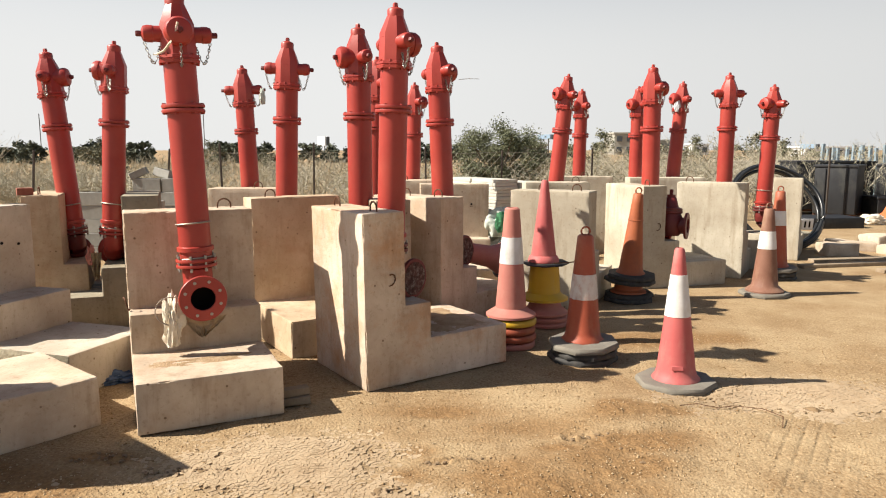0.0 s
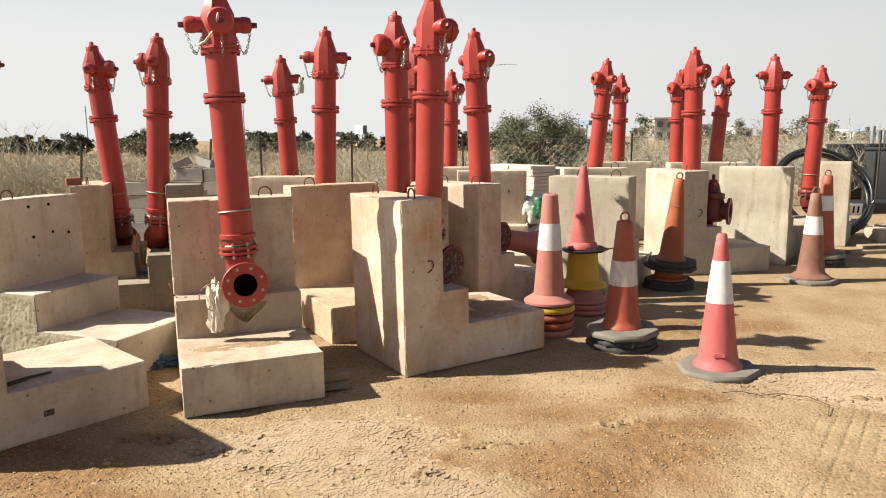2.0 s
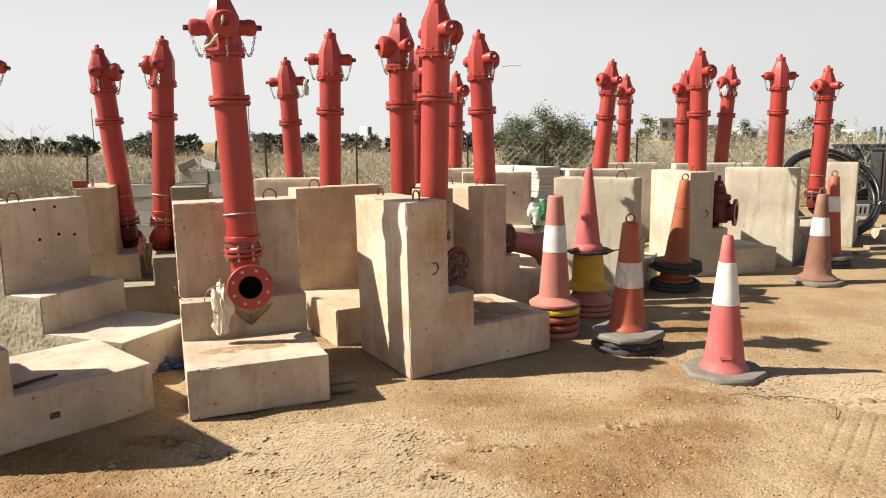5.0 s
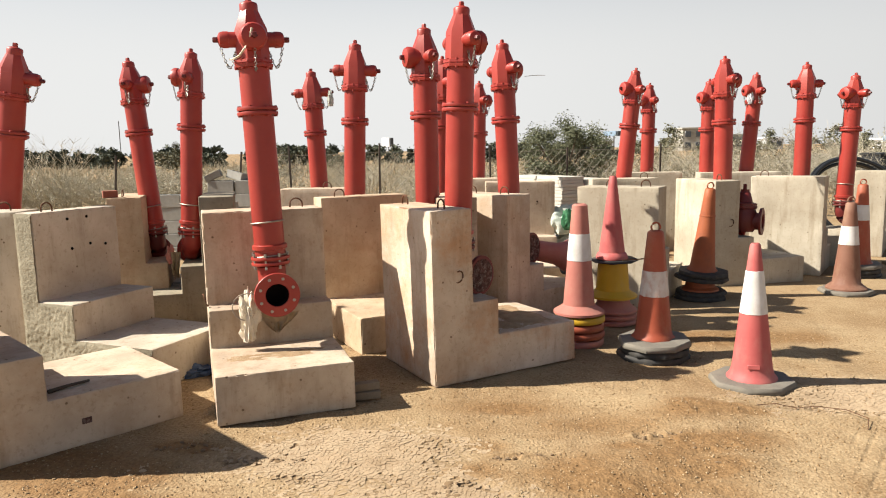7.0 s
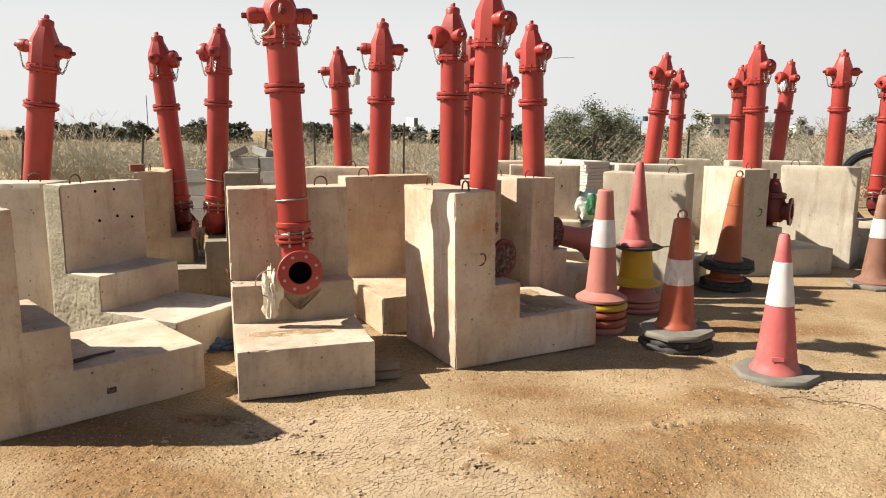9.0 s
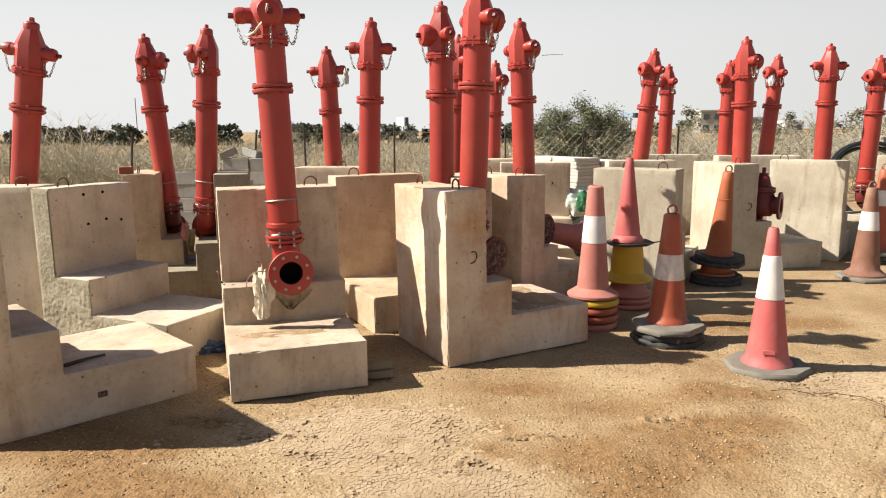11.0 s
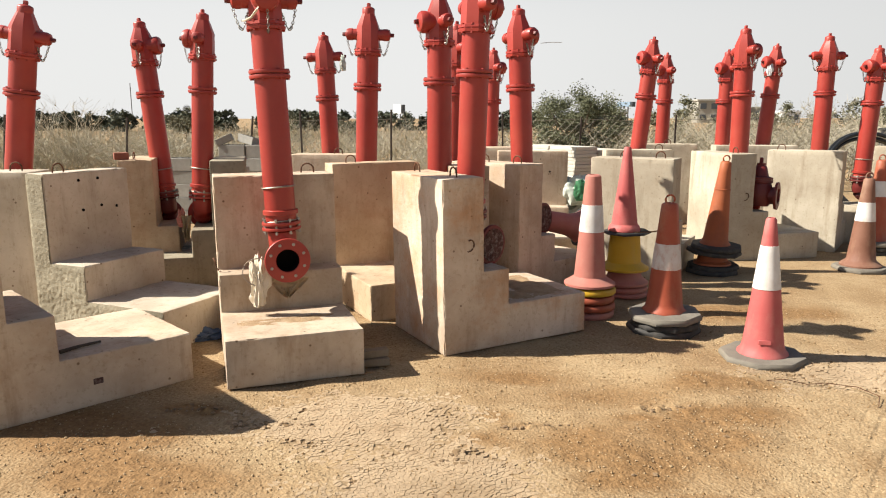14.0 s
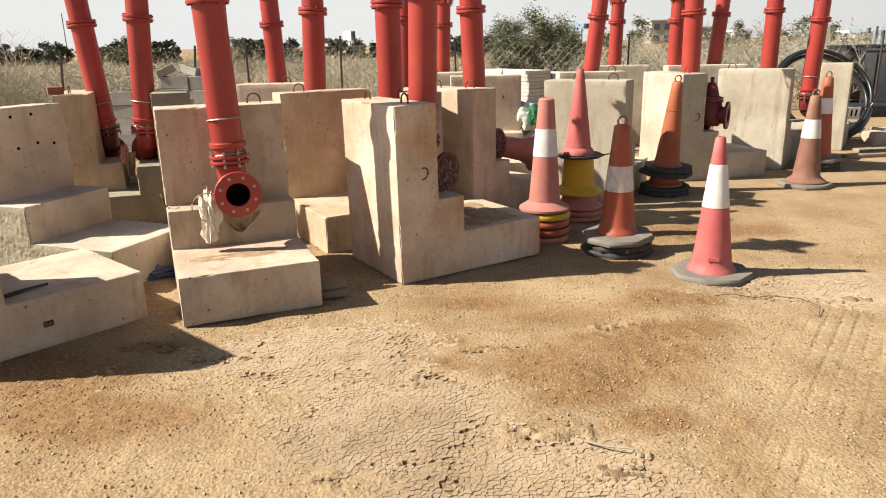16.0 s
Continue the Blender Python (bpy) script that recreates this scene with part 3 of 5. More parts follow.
def block(x, y, turn, w=0.82, a=0.31, b=0.51, c=1.18, h=1.19, hm=0.55, hf=0.295, material=None, label="", tip=(0, 0), loops=(), ring=None, seed=0, holes=(), plate=None, chip=0.035, rough=None):
    """Stepped concrete block. Local x: from the back of the tall wall to the end of the foot; tip: slight lean in degrees."""
    top = empty("thrust_block", pose(x, y, 0.0, tip[0], tip[1], turn), label or "stepped tan precast concrete thrust block on the sand", "concrete block", "precast thrust blocks")
    material = material or CONCRETE
    bm = bmesh.new()
    cut = lambda marks: [m0 + (m1 - m0) * s / n for m0, m1 in zip(marks, marks[1:]) if m1 > m0 for n in [max(1, round((m1 - m0) / (0.03 if seed <= 6 else 0.055)))] for s in range(n)] + [marks[-1]]
    gx, gz, gy = cut([0, a, b, c]), cut([0, hf, hm, h]), cut([-w / 2, w / 2])
    solid = lambda px, pz: 0 < px < c and 0 < pz < (h if px < a else hm if px < b else hf)
    seen = {}

    def vert(p):
        key = tuple(round(q, 4) for q in p)
        if key not in seen:
            seen[key] = bm.verts.new(p)
        return seen[key]

    for p0, p1 in zip(gx, gx[1:]):
        for q0, q1 in zip(gz, gz[1:]):
            mx, mz = (p0 + p1) / 2, (q0 + q1) / 2
            if not solid(mx, mz):
                continue
            for s in (-1, 1):
                quad = [(p0, s * w / 2, q0), (p1, s * w / 2, q0), (p1, s * w / 2, q1), (p0, s * w / 2, q1)]
                bm.faces.new([vert(p) for p in (quad if s < 0 else quad[::-1])])
            for dx, dz, e0, e1 in ((-1, 0, (p0, q1), (p0, q0)), (1, 0, (p1, q0), (p1, q1)), (0, -1, (p0, q0), (p1, q0)), (0, 1, (p1, q1), (p0, q1))):
                if solid(mx + dx * (p1 - p0 + 1e-3) * 0.51, mz) if dx else solid(mx, mz + dz * (q1 - q0 + 1e-3) * 0.51):
                    continue
                for y0, y1 in zip(gy, gy[1:]):
                    bm.faces.new([vert(p) for p in ((e0[0], y0, e0[1]), (e0[0], y1, e0[1]), (e1[0], y1, e1[1]), (e1[0], y0, e1[1]))])
    bmesh.ops.recalc_face_normals(bm, faces=bm.faces[:])
    # crumbled arrises
    sharp = [e for e in bm.edges if len(e.link_faces) == 2 and e.calc_face_angle(0) > 0.8]
    bmesh.ops.bevel(bm, geom=sharp, offset=0.008, segments=2, affect="EDGES", profile=0.55)
    bm.normal_update()
    for v in bm.verts:
        n3 = v.co * 7 + Vector((seed * 3.1, seed, 0))
        v.co += Vector(noise.noise_vector(n3 * 0.5)) * 0.0016 + Vector(noise.noise_vector(n3 * 5)) * 0.0022
        k = noise.noise(v.co * 6.5 + Vector((seed * 1.7, 0, seed))) + 0.5 * noise.noise(v.co * 19 + Vector((0, seed, 0)))
        if k > 0.22 and max(abs(q) for q in v.normal) < 0.94:
            v.co -= v.normal * min(0.011, (k - 0.22) * chip * 0.8)
            if k > 0.52 and chip > 0.04:
                v.co -= v.normal * 0.012
        v.co.z = max(v.co.z, 0.0)
    body = part("block_body", bm, material, top, smooth=30)
    if rough:
        rough_skin(top, w, lambda px: h if px < a else hm if px < b else hf, c, rough, seed)
    for lx, ly in loops:
        r = 0.045
        pts = [(lx, ly - r, h - 0.02)] + [(lx, ly - r * math.cos(t), h + 0.02 + r * math.sin(t)) for t in np.linspace(0, math.pi, 9)] + [(lx, ly + r, h - 0.02)]
        part("lifting_loop", tube(pts, 0.006, 6), RUST, top, "rusty steel lifting loop")
    if ring:
        rx, rz = ring
        pts = [(rx + 0.035 * math.cos(t), -w / 2 - 0.012 - 0.02 * math.sin(t * 0.5), rz + 0.042 * math.sin(t)) for t in np.linspace(-2.0, 2.0, 10)]
        part("side_loop", tube(pts, 0.005, 6), RUST, top, "bent rusty bar loop in the side")
    # rust stain on the side, added as a thin crusted box
    if plate:
        part("cast_in_plate", box(0.052, 0.006, 0.034, 0.002, seg=1), CRUST, top, "rust stain added as a thin raised patch", m=pose(plate[0], -w / 2 - 0.001, plate[1]))
    # tie holes are thin black discs, the shade in them painted
    for hx, hz_ in holes:
        part("tie_hole", lathe([(0, -0.004), (0.012, -0.004), (0.011, 0.004), (0, 0.004)], 10), HOLE_SHADE_AND_INK, top, "form-tie hole as a disc painted shade-black", m=pose(a + 0.001, hx, hz_, 0, 90, 0))
    return top


LB = "stepped tan precast concrete thrust block"
LC = "stepped pale grey precast concrete thrust block"
block(-0.730, 4.868, 33.6, tip=(0, -0.8), material=CONCRETE_ORANGE, loops=((0.15, -0.28), (0.15, 0.28)), ring=(0.19, 0.74), seed=1, chip=0.06, label=LB + ", orange-stained, with chipped arrises")
block(-1.83, 5.02, -65.2, tip=(0, -0.5), seed=2, chip=0.05, ring=(0.36, 0.60), loops=((0.12, 0.25),), label=LB + " carrying a red hydrant")
block(-3.058, 3.318, 50.4, a=0.21, b=0.435, c=1.17, plate=(0.62, 0.12), seed=3, ring=None, loops=((0.15, -0.25),), label=LB + " with rust-stained side, no hydrant fitted")
block(-3.437, 5.10, -17.8, w=0.74, a=0.18, c=1.22, seed=4, chip=0.07, rough=CONCRETE_ROUGH, material=CONCRETE_CAST, loops=((0.12, -0.2),), holes=((-0.085, 1.125), (0.085, 1.13), (-0.065, 0.90), (0.10, 0.92), (0.24, 0.90)), label="pale rough-sided precast block with form-tie holes")
block(-1.40, 6.39, -57, a=0.22, b=0.22, c=1.08, hm=0.295, seed=5, material=CONCRETE_TAN, loops=((0.1, -0.2),), label=LB + " behind another block")
block(-0.33, 6.25, 50, seed=6, loops=((0.15, -0.25), (0.12, 0.1)), label="weathered tan-brown precast thrust block with hydrant")
block(0.12, 8.8, -86, seed=7, holes=((0.2, 0.95),), label="tan precast thrust block with steps towards the cones")
block(1.065, 7.10, 65, seed=8, loops=((0.12, 0.1), (0.12, -0.25)), material=CONCRETE_COOL, label=LC + ", pale smooth back")
block(2.146, 8.41, 17.6, seed=9, material=CONCRETE_COOL, loops=((0.15, -0.25),), ring=(0.2, 0.72), label=LC + " carrying hydrant and valve")
block(3.363, 8.905, 60, seed=10, material=CONCRETE_COOL, loops=((0.12, 0.28),), label=LC + ", broad sunlit back face")
block(4.98, 10.25, 60, w=0.38, seed=11, material=CONCRETE_COOL, label="narrow pale grey precast concrete block")
block(-3.93, 6.72, 20, seed=12, material=CONCRETE_TAN, loops=((0.12, -0.2),), label=LB + " with leaning hydrant on its step")
# dark grey mix puts the shade on this block's end into its colour
block(-2.716, 6.79, 200, seed=13, material=CONCRETE_GREY, label=LB.replace("tan", "grey") + " darkened for shade under a hydrant")
block(-4.02, 4.80, 97, w=0.84, seed=14, material=CONCRETE_CAST, loops=((0.15, -0.25), (0.15, 0.2)), label=LB + " at the edge of the yard")
block(-0.38, 6.07, 208, w=0.48, b=0.58, c=0.6, hf=0.5, seed=20, loops=((0.12, 0.0),), label=LB + " hemmed in by its neighbours")
block(-2.10, 7.55, 88, seed=15, loops=((0.12, -0.1),), label=LB + " in the back row")
block(1.45, 8.95, 92, seed=16, material=CONCRETE_COOL, loops=((0.12, -0.25),), label=LC + " in the back row")
block(2.20, 10.95, 88, seed=17, material=CONCRETE_COOL, loops=((0.12, 0.0),), label=LC + " in the back row")
block(-0.43, 9.60, 90, seed=18, loops=((0.12, 0.1),), label=LB + " in the back row")
block(3.30, 10.45, 88, w=1.1, seed=19, material=CONCRETE_COOL, label=LC + " in the back row")


# ---- hydrants ----
def flange_pair(r, t, gap, seg=20):
    bm = lathe([(0.09, -t - gap), (r, -t - gap), (r + 0.003, -gap - t * 0.5), (r, -gap), (0.09, -gap)], seg)
    return lathe([(0.09, gap), (r, gap), (r + 0.003, gap + t * 0.5), (r, gap + t), (0.09, gap + t)], seg, bm)


def bolts(parent, n, r, half, phase, size, material):
    first = part("bolt", lathe([(0, -half), (size, -half), (size, -half + 0.014), (0.007, -half + 0.015), (0.007, half - 0.015), (size, half - 0.014), (size, half), (0, half)], 6), material, parent)
    for k in range(n):
        t = 2 * math.pi * (k + phase) / n
        m = Matrix.Translation((r * math.cos(t), r * math.sin(t), 0))
        if k:
            share(first, m)
        else:
            first.matrix_basis = m


def chain(points, link=0.013):
    """Small links strung along points, every other one turned."""
    bm = bmesh.new()
    pts = [Vector(p) for p in points]
    run = [pts[0]]
    for a, b in zip(pts, pts[1:]):
        n = max(1, round((b - a).length / (link * 1.5)))
        run += [a.lerp(b, (i + 1) / n) for i in range(n)]
    for i, (a, b) in enumerate(zip(run, run[1:])):
        d = (b - a).normalized()
        s = d.cross(Vector((0, 0, 1)) if abs(d.z) < 0.9 else Vector((1, 0, 0))).normalized()
        if i % 2:
            s = s.cross(d)
        mid = (a + b) / 2
        tube([mid + d * (link * math.cos(t)) + s * (link * 0.55 * math.sin(t)) for t in np.linspace(0, 2 * math.pi, 8, endpoint=False)], 0.0028, 4, bm, closed=True)
    return bm


def hydrant(name, length, elbow_dir, red=RED, ties=()):
    """Hydrant on its riser. Local origin: the elbow's centre; x: the way the pumper nozzle faces."""
    L = length
    h = empty(name, Matrix(), "red painted fire hydrant on tall riser", "fire hydrant", "red hydrants")
    R = 0.101
    zc, zj, zh, zn = 0.20, L - 0.74, L - 0.435, L - 0.276
    # elbow: from the riser down and out
    bm = bmesh.new()
    e = radians(elbow_dir)
    d = Vector((math.cos(e), math.sin(e), 0))
    pts = [Vector((0, 0, zc - 0.03))] + [Vector((0, 0, 0.12)) + d * (0.12 * (1 - math.cos(t))) - Vector((0, 0, 0.12 * math.sin(t))) for t in np.linspace(0, math.pi / 2, 8)] + [d * 0.175]
    tube(pts, R * 0.93, 20, bm, ends=False)
    part("elbow", bm, red, h)
    fm = Matrix.Translation(d * 0.21) @ d.to_track_quat("Z", "Y").to_matrix().to_4x4()
    fl = part("elbow_flange", lathe([(0.094, -0.03), (0.1, -0.03), (0.143, -0.014), (0.147, -0.008), (0.147, 0.012), (0.144, 0.016), (0.078, 0.016), (0.0745, 0.012), (0.0745, -0.034), (0.094, -0.03)], 32), red, h, m=fm)
    # shallow bore painted black for the shade deeper in the pipe
    part("bore", lathe([(0.0742, 0.010), (0.0735, -0.115), (0, -0.115)][::-1], 24), HOLE_SHADE_AND_INK, fl, "open pipe bore, its shade painted black")
    # untied hydrants: black discs paint the shade in empty bolt holes
    b0 = part("bolt_hole", lathe([(0, 0.019), (0.009, 0.019), (0.011, 0.0165), (0.011, 0.012)], 8), STEEL if ties else HOLE_SHADE_AND_INK, fl)
    for k in range(8):
        t = 2 * math.pi * (k + 0.5) / 8
        mm = Matrix.Translation((0.113 * math.cos(t), 0.113 * math.sin(t), 0))
        if k:
            share(b0, mm)
        else:
            b0.matrix_basis = mm
    for zt in (0.24, 0.47) if ties else ():
        part("tie_wire", tube([((R + 0.006) * math.cos(u), (R + 0.006) * math.sin(u), zt + 0.008 * math.sin(u + 1)) for u in np.linspace(0, 2 * math.pi, 22, endpoint=False)], 0.006, 6, closed=True), WIRE, h, "pale wire tie round the riser")
    part("riser_pipe", lathe([(0, zc), (R, zc), (R, zj), (0, zj)], 32), red, h)
    cp = part("coupling_flange", flange_pair(0.127, 0.02, 0.008), red, h, m=pose(0, 0, zc + 0.01))
    bolts(cp, 8, 0.119, 0.052, 0.5, 0.0095, STEEL)
    part("collar", lathe([(R, 0), (0.116, 0.004), (0.116, 0.03), (R, 0.036)], 28), red, h, m=pose(0, 0, zc + 0.085))
    jf = part("joint_flange", flange_pair(0.130, 0.023, 0.004), red, h, m=pose(0, 0, zj))
    bolts(jf, 6, 0.114, 0.036, 0.5, 0.014, red)
    part("upper_barrel", lathe([(0, zj), (R * 0.98, zj), (R * 0.98, zh), (0, zh)], 32), red, h)
    # eight-sided head flange and tapered bonnet
    hf = part("head_flange", lathe([(0.09, -0.024), (0.128, -0.024), (0.13, -0.006), (0.122, -0.003), (0.122, 0.003), (0.128, 0.006), (0.126, 0.024), (0.1, 0.03)], 8, phase=0.5), red, h, m=pose(0, 0, zh), smooth=30)
    bolts(hf, 8, 0.110, 0.034, 0.0, 0.011, red)
    bm = lathe([(0, zh + 0.02), (0.112, zh + 0.02), (0.109, zn + 0.06), (0.064, L - 0.105), (0.06, L - 0.095), (0, L - 0.095)], 8, phase=0.5)
    bmesh.ops.bevel(bm, geom=[q for q in bm.edges if len(q.link_faces) == 2 and 0.3 < q.calc_face_angle(0) < 1.2], offset=0.009, segments=2, affect="EDGES")
    part("bonnet", bm, red, h, smooth=35)
    part("cap", lathe([(0.058, L - 0.1), (0.058, L - 0.055), (0.053, L - 0.045), (0.028, L - 0.034), (0, L - 0.034)], 20), red, h)
    part("operating_nut", lathe([(0.02, L - 0.036), (0.02, L - 0.012), (0.016, L - 0.002), (0, L)], 5), red, h)
    # cast lettering, worn past reading, as plain raised bars on the bonnet's sides
    for sgn in (-1, 1):
        for k in range(3):
            part("cast_bar", box(0.006, 0.05 - 0.012 * k, 0.008, 0.002, seg=1), red, h, m=pose(-0.1 + 0.018 * k, 0.0, zn + 0.03 + 0.04 * k, 0, 20, 0) if sgn < 0 else pose(-0.097 + 0.018 * k, 0.0, zn + 0.05 + 0.04 * k, 0, 20, 0))

    def nozzle(label, turn, r, reach, nut):
        m = pose(0, 0, zn) @ pose(0, 0, 0, 0, 0, turn) @ pose(0, 0, 0, 0, 90, 0)
        a = part(label, lathe([(r * 1.06, 0.05), (r, reach - 0.09), (r, reach - 0.06)], 20), red, h, m=m)
        part("nozzle_cap", lathe([(r * 0.9, reach - 0.062), (r * 1.07, reach - 0.06), (r * 1.07, reach - 0.028), (r * 0.92, reach - 0.006), (r * 0.5, reach + 0.004), (0, reach + 0.005)], 18), red, a)
        part("cap_nut", lathe([(nut, reach), (nut, reach + 0.03), (nut * 0.8, reach + 0.037), (0, reach + 0.037)], 5), RED_DARK, a)
        c, s = math.cos(radians(turn)), math.sin(radians(turn))
        pts = arc(9, lambda f: (c * (reach - 0.01 - 0.1 * f), s * (reach - 0.01 - 0.1 * f), zn - r - 0.0 - 0.13 * math.sin(math.pi * min(1, f * 1.15) * 0.93)))
        part("keeper_chain", chain(pts), STEEL, h, "galvanised keeper chain")

    nozzle("pumper_nozzle", 0, 0.082, 0.178, 0.021)
    nozzle("hose_nozzle", 90, 0.05, 0.205, 0.019)
    nozzle("hose_nozzle", -90, 0.05, 0.205, 0.019)
    return h


def vary_len(proto):
    return 1.95 if proto in (short, back, away, side, turned) else 2.42


def stand(proto, base, top, face, label=None, vary=None):
    """Place a hydrant from its elbow to its top nut; face: degrees of the pumper nozzle."""
    z = (Vector(top) - Vector(base)).normalized()
    x = Vector((math.cos(radians(face)), math.sin(radians(face)), 0))
    y = z.cross(x).normalized()
    x = y.cross(z)
    m = Matrix((x, y, z)).transposed().to_4x4()
    m = m @ Matrix.Diagonal((1, 1, (Vector(top) - Vector(base)).length / vary_len(proto), 1))
    m.translation = Vector(base)
    ob = copy_thing(proto, m) if vary is None else proto
    if vary is not None:
        ob.matrix_basis = m
    if label:
        tagged(ob, label)
    return ob


HR = "red painted fire hydrant on tall riser"
short = hydrant("fire_hydrant", 1.95, 0, ties=(1,))
back = hydrant("fire_hydrant", 1.95, 110, ties=(1,))
away = hydrant("fire_hydrant", 1.95, -75, ties=(1,))
side = hydrant("fire_hydrant", 1.95, -68)
deep = hydrant("fire_hydrant", 2.42, 0)
turned = hydrant("fire_hydrant", 1.95, 175, ties=(1,))
stand(short, (-1.605, 4.575, 0.665), (-1.675, 4.575, 2.585), -65, HR + ", open flange facing out", True)
leaning = stand(back, (-3.60, 6.89, 0.60), (-3.766, 6.89, 2.547), 8, HR + ", leaning against its block", True)
ragged = stand(away, (-3.12, 6.64, 0.63), (-2.992, 6.636, 2.58), 188, HR + ", rag at its elbow", True)
over_stained = stand(side, (-0.39, 5.13, 0.69), (-0.329, 5.114, 2.613), 33, HR + " over stained block", True)
by_cones = stand(side, (0.02, 6.60, 0.665), (-0.058, 6.604, 2.59), 38, HR + ", loose wire at nozzle")
stand(short, (2.46, 8.40, 0.63), (2.434, 8.40, 2.605), 18, HR + " over a sunlit block")
between = stand(turned, (4.335, 9.6, 0.60), (4.405, 9.6, 2.46), 205, HR + " between two blocks", True)
stand(deep, (-2.15, 8.05, 0.15), (-2.233, 8.053, 2.526), 95, HR + " in the back row", True)
stand(deep, (-1.52, 6.72, 0.15), (-1.43, 6.72, 2.665), 92, HR + " behind a block")
stand(short, (-0.69, 5.93, 0.66), (-0.691, 5.93, 2.64), 208, HR + " with capped nozzles")
stand(deep, (-0.73, 7.48, 0.17), (-0.676, 7.476, 2.59), 30, HR + " hidden in the cluster")
stand(deep, (-0.45, 10.1, 0.16), (-0.392, 10.104, 2.572), 30, HR + " in the back row")
stand(deep, (1.40, 9.42, 0.17), (1.64, 9.42, 2.62), 205, HR + " leaning in the back row")
stand(deep, (2.17, 11.46, 0.16), (2.208, 11.46, 2.60), 200, HR + " in the back row")
stand(deep, (2.91, 10.8, 0.15), (2.931, 10.8, 2.58), 205, HR + " in the back row")
stand(deep, (3.47, 10.95, 0.2), (3.643, 10.95, 2.67), 195, HR + " with a torn white tag")
stand(deep, (3.82, 9.65, 0.2), (3.823, 9.651, 2.66), 95, HR + " behind a broad block")
stand(deep, (-4.23, 5.38, 0.18), (-3.85, 5.38, 2.52), 97, HR + " leaning at yard edge")

def rust_shade_elbow(h):
    """Darker red iron at a hydrant's foot: rust on some, painted shade on others."""
    for o in h.children:
        if o.name.split(".")[0] in ("elbow", "elbow_flange", "coupling_flange"):
            o.material_slots[0].link = "OBJECT"
            o.material_slots[0].material = RED_DARK
            tagged(o, "red iron darkened for rust and shade")


rust_shade_elbow(over_stained)
rust_shade_elbow(by_cones)
# on these two the dark red paints in the shadow over the elbow
rust_shade_elbow(leaning)
rust_shade_elbow(between)
for h in (over_stained, by_cones):
    for o in h.children:
        if o.name.split(".")[0] == "elbow_flange":
            part("crusted_face", lathe([(0.122, 0.015), (0.121, 0.021), (0.10, 0.0225), (0.085, 0.020), (0.05, 0.0205), (0, 0.0205)], 26), CRUST, o, "rust-crusted dark flange face")

# ---- traffic cones ----
CG = "traffic cones by the blocks"


def oct_base(w, t, hole, material_bm=None):
    r = w / 2 / math.cos(math.pi / 8)
    return lathe([(hole, 0.0), (r * 0.99, 0.0), (r, 0.006), (r, t * 0.6), (r * 0.96, t), (hole + 0.015, t + 0.006), (hole, t)], 8, phase=0.5)


def cone(x, y, body, band, h=0.9, r0=0.155, r1=0.03, z0=0.0, zb=(0.5, 0.78), seg=28, bases=1, base_mat=RUBBER_DUSTY, base_w=0.5, ring=False, flare=0.0, turn=0.0, label="", tip=(0, 0), worn=False, phase=0.0, emboss=False):
    """A traffic cone; zb: the white sleeve, from and to, as parts of the height. bases: rubber plates under it."""
    top = empty("traffic_cone", pose(x, y, 0.004 + z0, tip[0], tip[1], turn), label, "traffic cone", CG)
    t = 0.042
    zbase = 0.0
    for k in range(bases):
        ob = part("rubber_base", oct_base(base_w * (1 - 0.03 * (k % 2)), t, 0.1), base_mat if k == bases - 1 else RUBBER, top, m=pose(0.012 * (k % 2), -0.01 * k, zbase, 0.8 * (k % 2), -1.5 * k, 17 * k))
        zbase += t + 0.012
    z0b = max(0.0, zbase - 0.012)
    hh = h - z0b
    rad = lambda f: r0 + (r1 - r0) * f
    prof = []
    if flare:
        prof += [(r0 + flare, z0b), (r0 + flare, z0b + 0.018), (r0 + flare * 0.75, z0b + 0.03), (r0 + flare * 0.3, z0b + 0.05)]
    else:
        prof += [(r0 + 0.025, z0b), (r0 + 0.022, z0b + 0.012), (r0 + 0.004, z0b + 0.03)]
    prof += [(rad(f), z0b + hh * f) for f in np.linspace(0.08, 0.985, 10)] + [(r1 * 0.75, z0b + hh), (r1 * 0.6, z0b + hh), (r1 * 0.55, z0b + hh - 0.03), (0, z0b + hh - 0.03)]
    bm = lathe(prof, seg, phase=phase)
    part("cone_body", bm, body, top, smooth=45)
    if band:
        a, b2 = zb
        e = 0.0025
        part("reflective_sleeve", lathe([(rad(a) + 0.0005, z0b + hh * a - 0.001), (rad(a) + e, z0b + hh * a), (rad(b2) + e, z0b + hh * b2), (rad(b2) + 0.0005, z0b + hh * b2 + 0.001)], seg, phase=phase), band, top, "worn white reflective sleeve" if worn else "white reflective sleeve", smooth=45)
    if emboss:
        part("embossed_panel", box(0.078, 0.006, 0.03, 0.003, seg=1), body, top, m=pose(-0.03, -rad(0.12) - 0.001, z0b + hh * 0.10, -8, 0, -9))
    if ring:
        part("carrying_ring", tube([(0.034 * math.cos(u), 0.0, z0b + hh + 0.024 + 0.034 * math.sin(u)) for u in np.linspace(0, 2 * math.pi, 18, endpoint=False)], 0.0075, 6, closed=True), RUST if ring == 2 else body, top)
    return top


cone(1.598, 4.69, PINK, BAND, h=0.945, tip=(0, -0.8), r0=0.137, r1=0.032, zb=(0.49, 0.80), base_w=0.505, label="faded red traffic cone with white sleeve on grey rubber base", emboss=True)
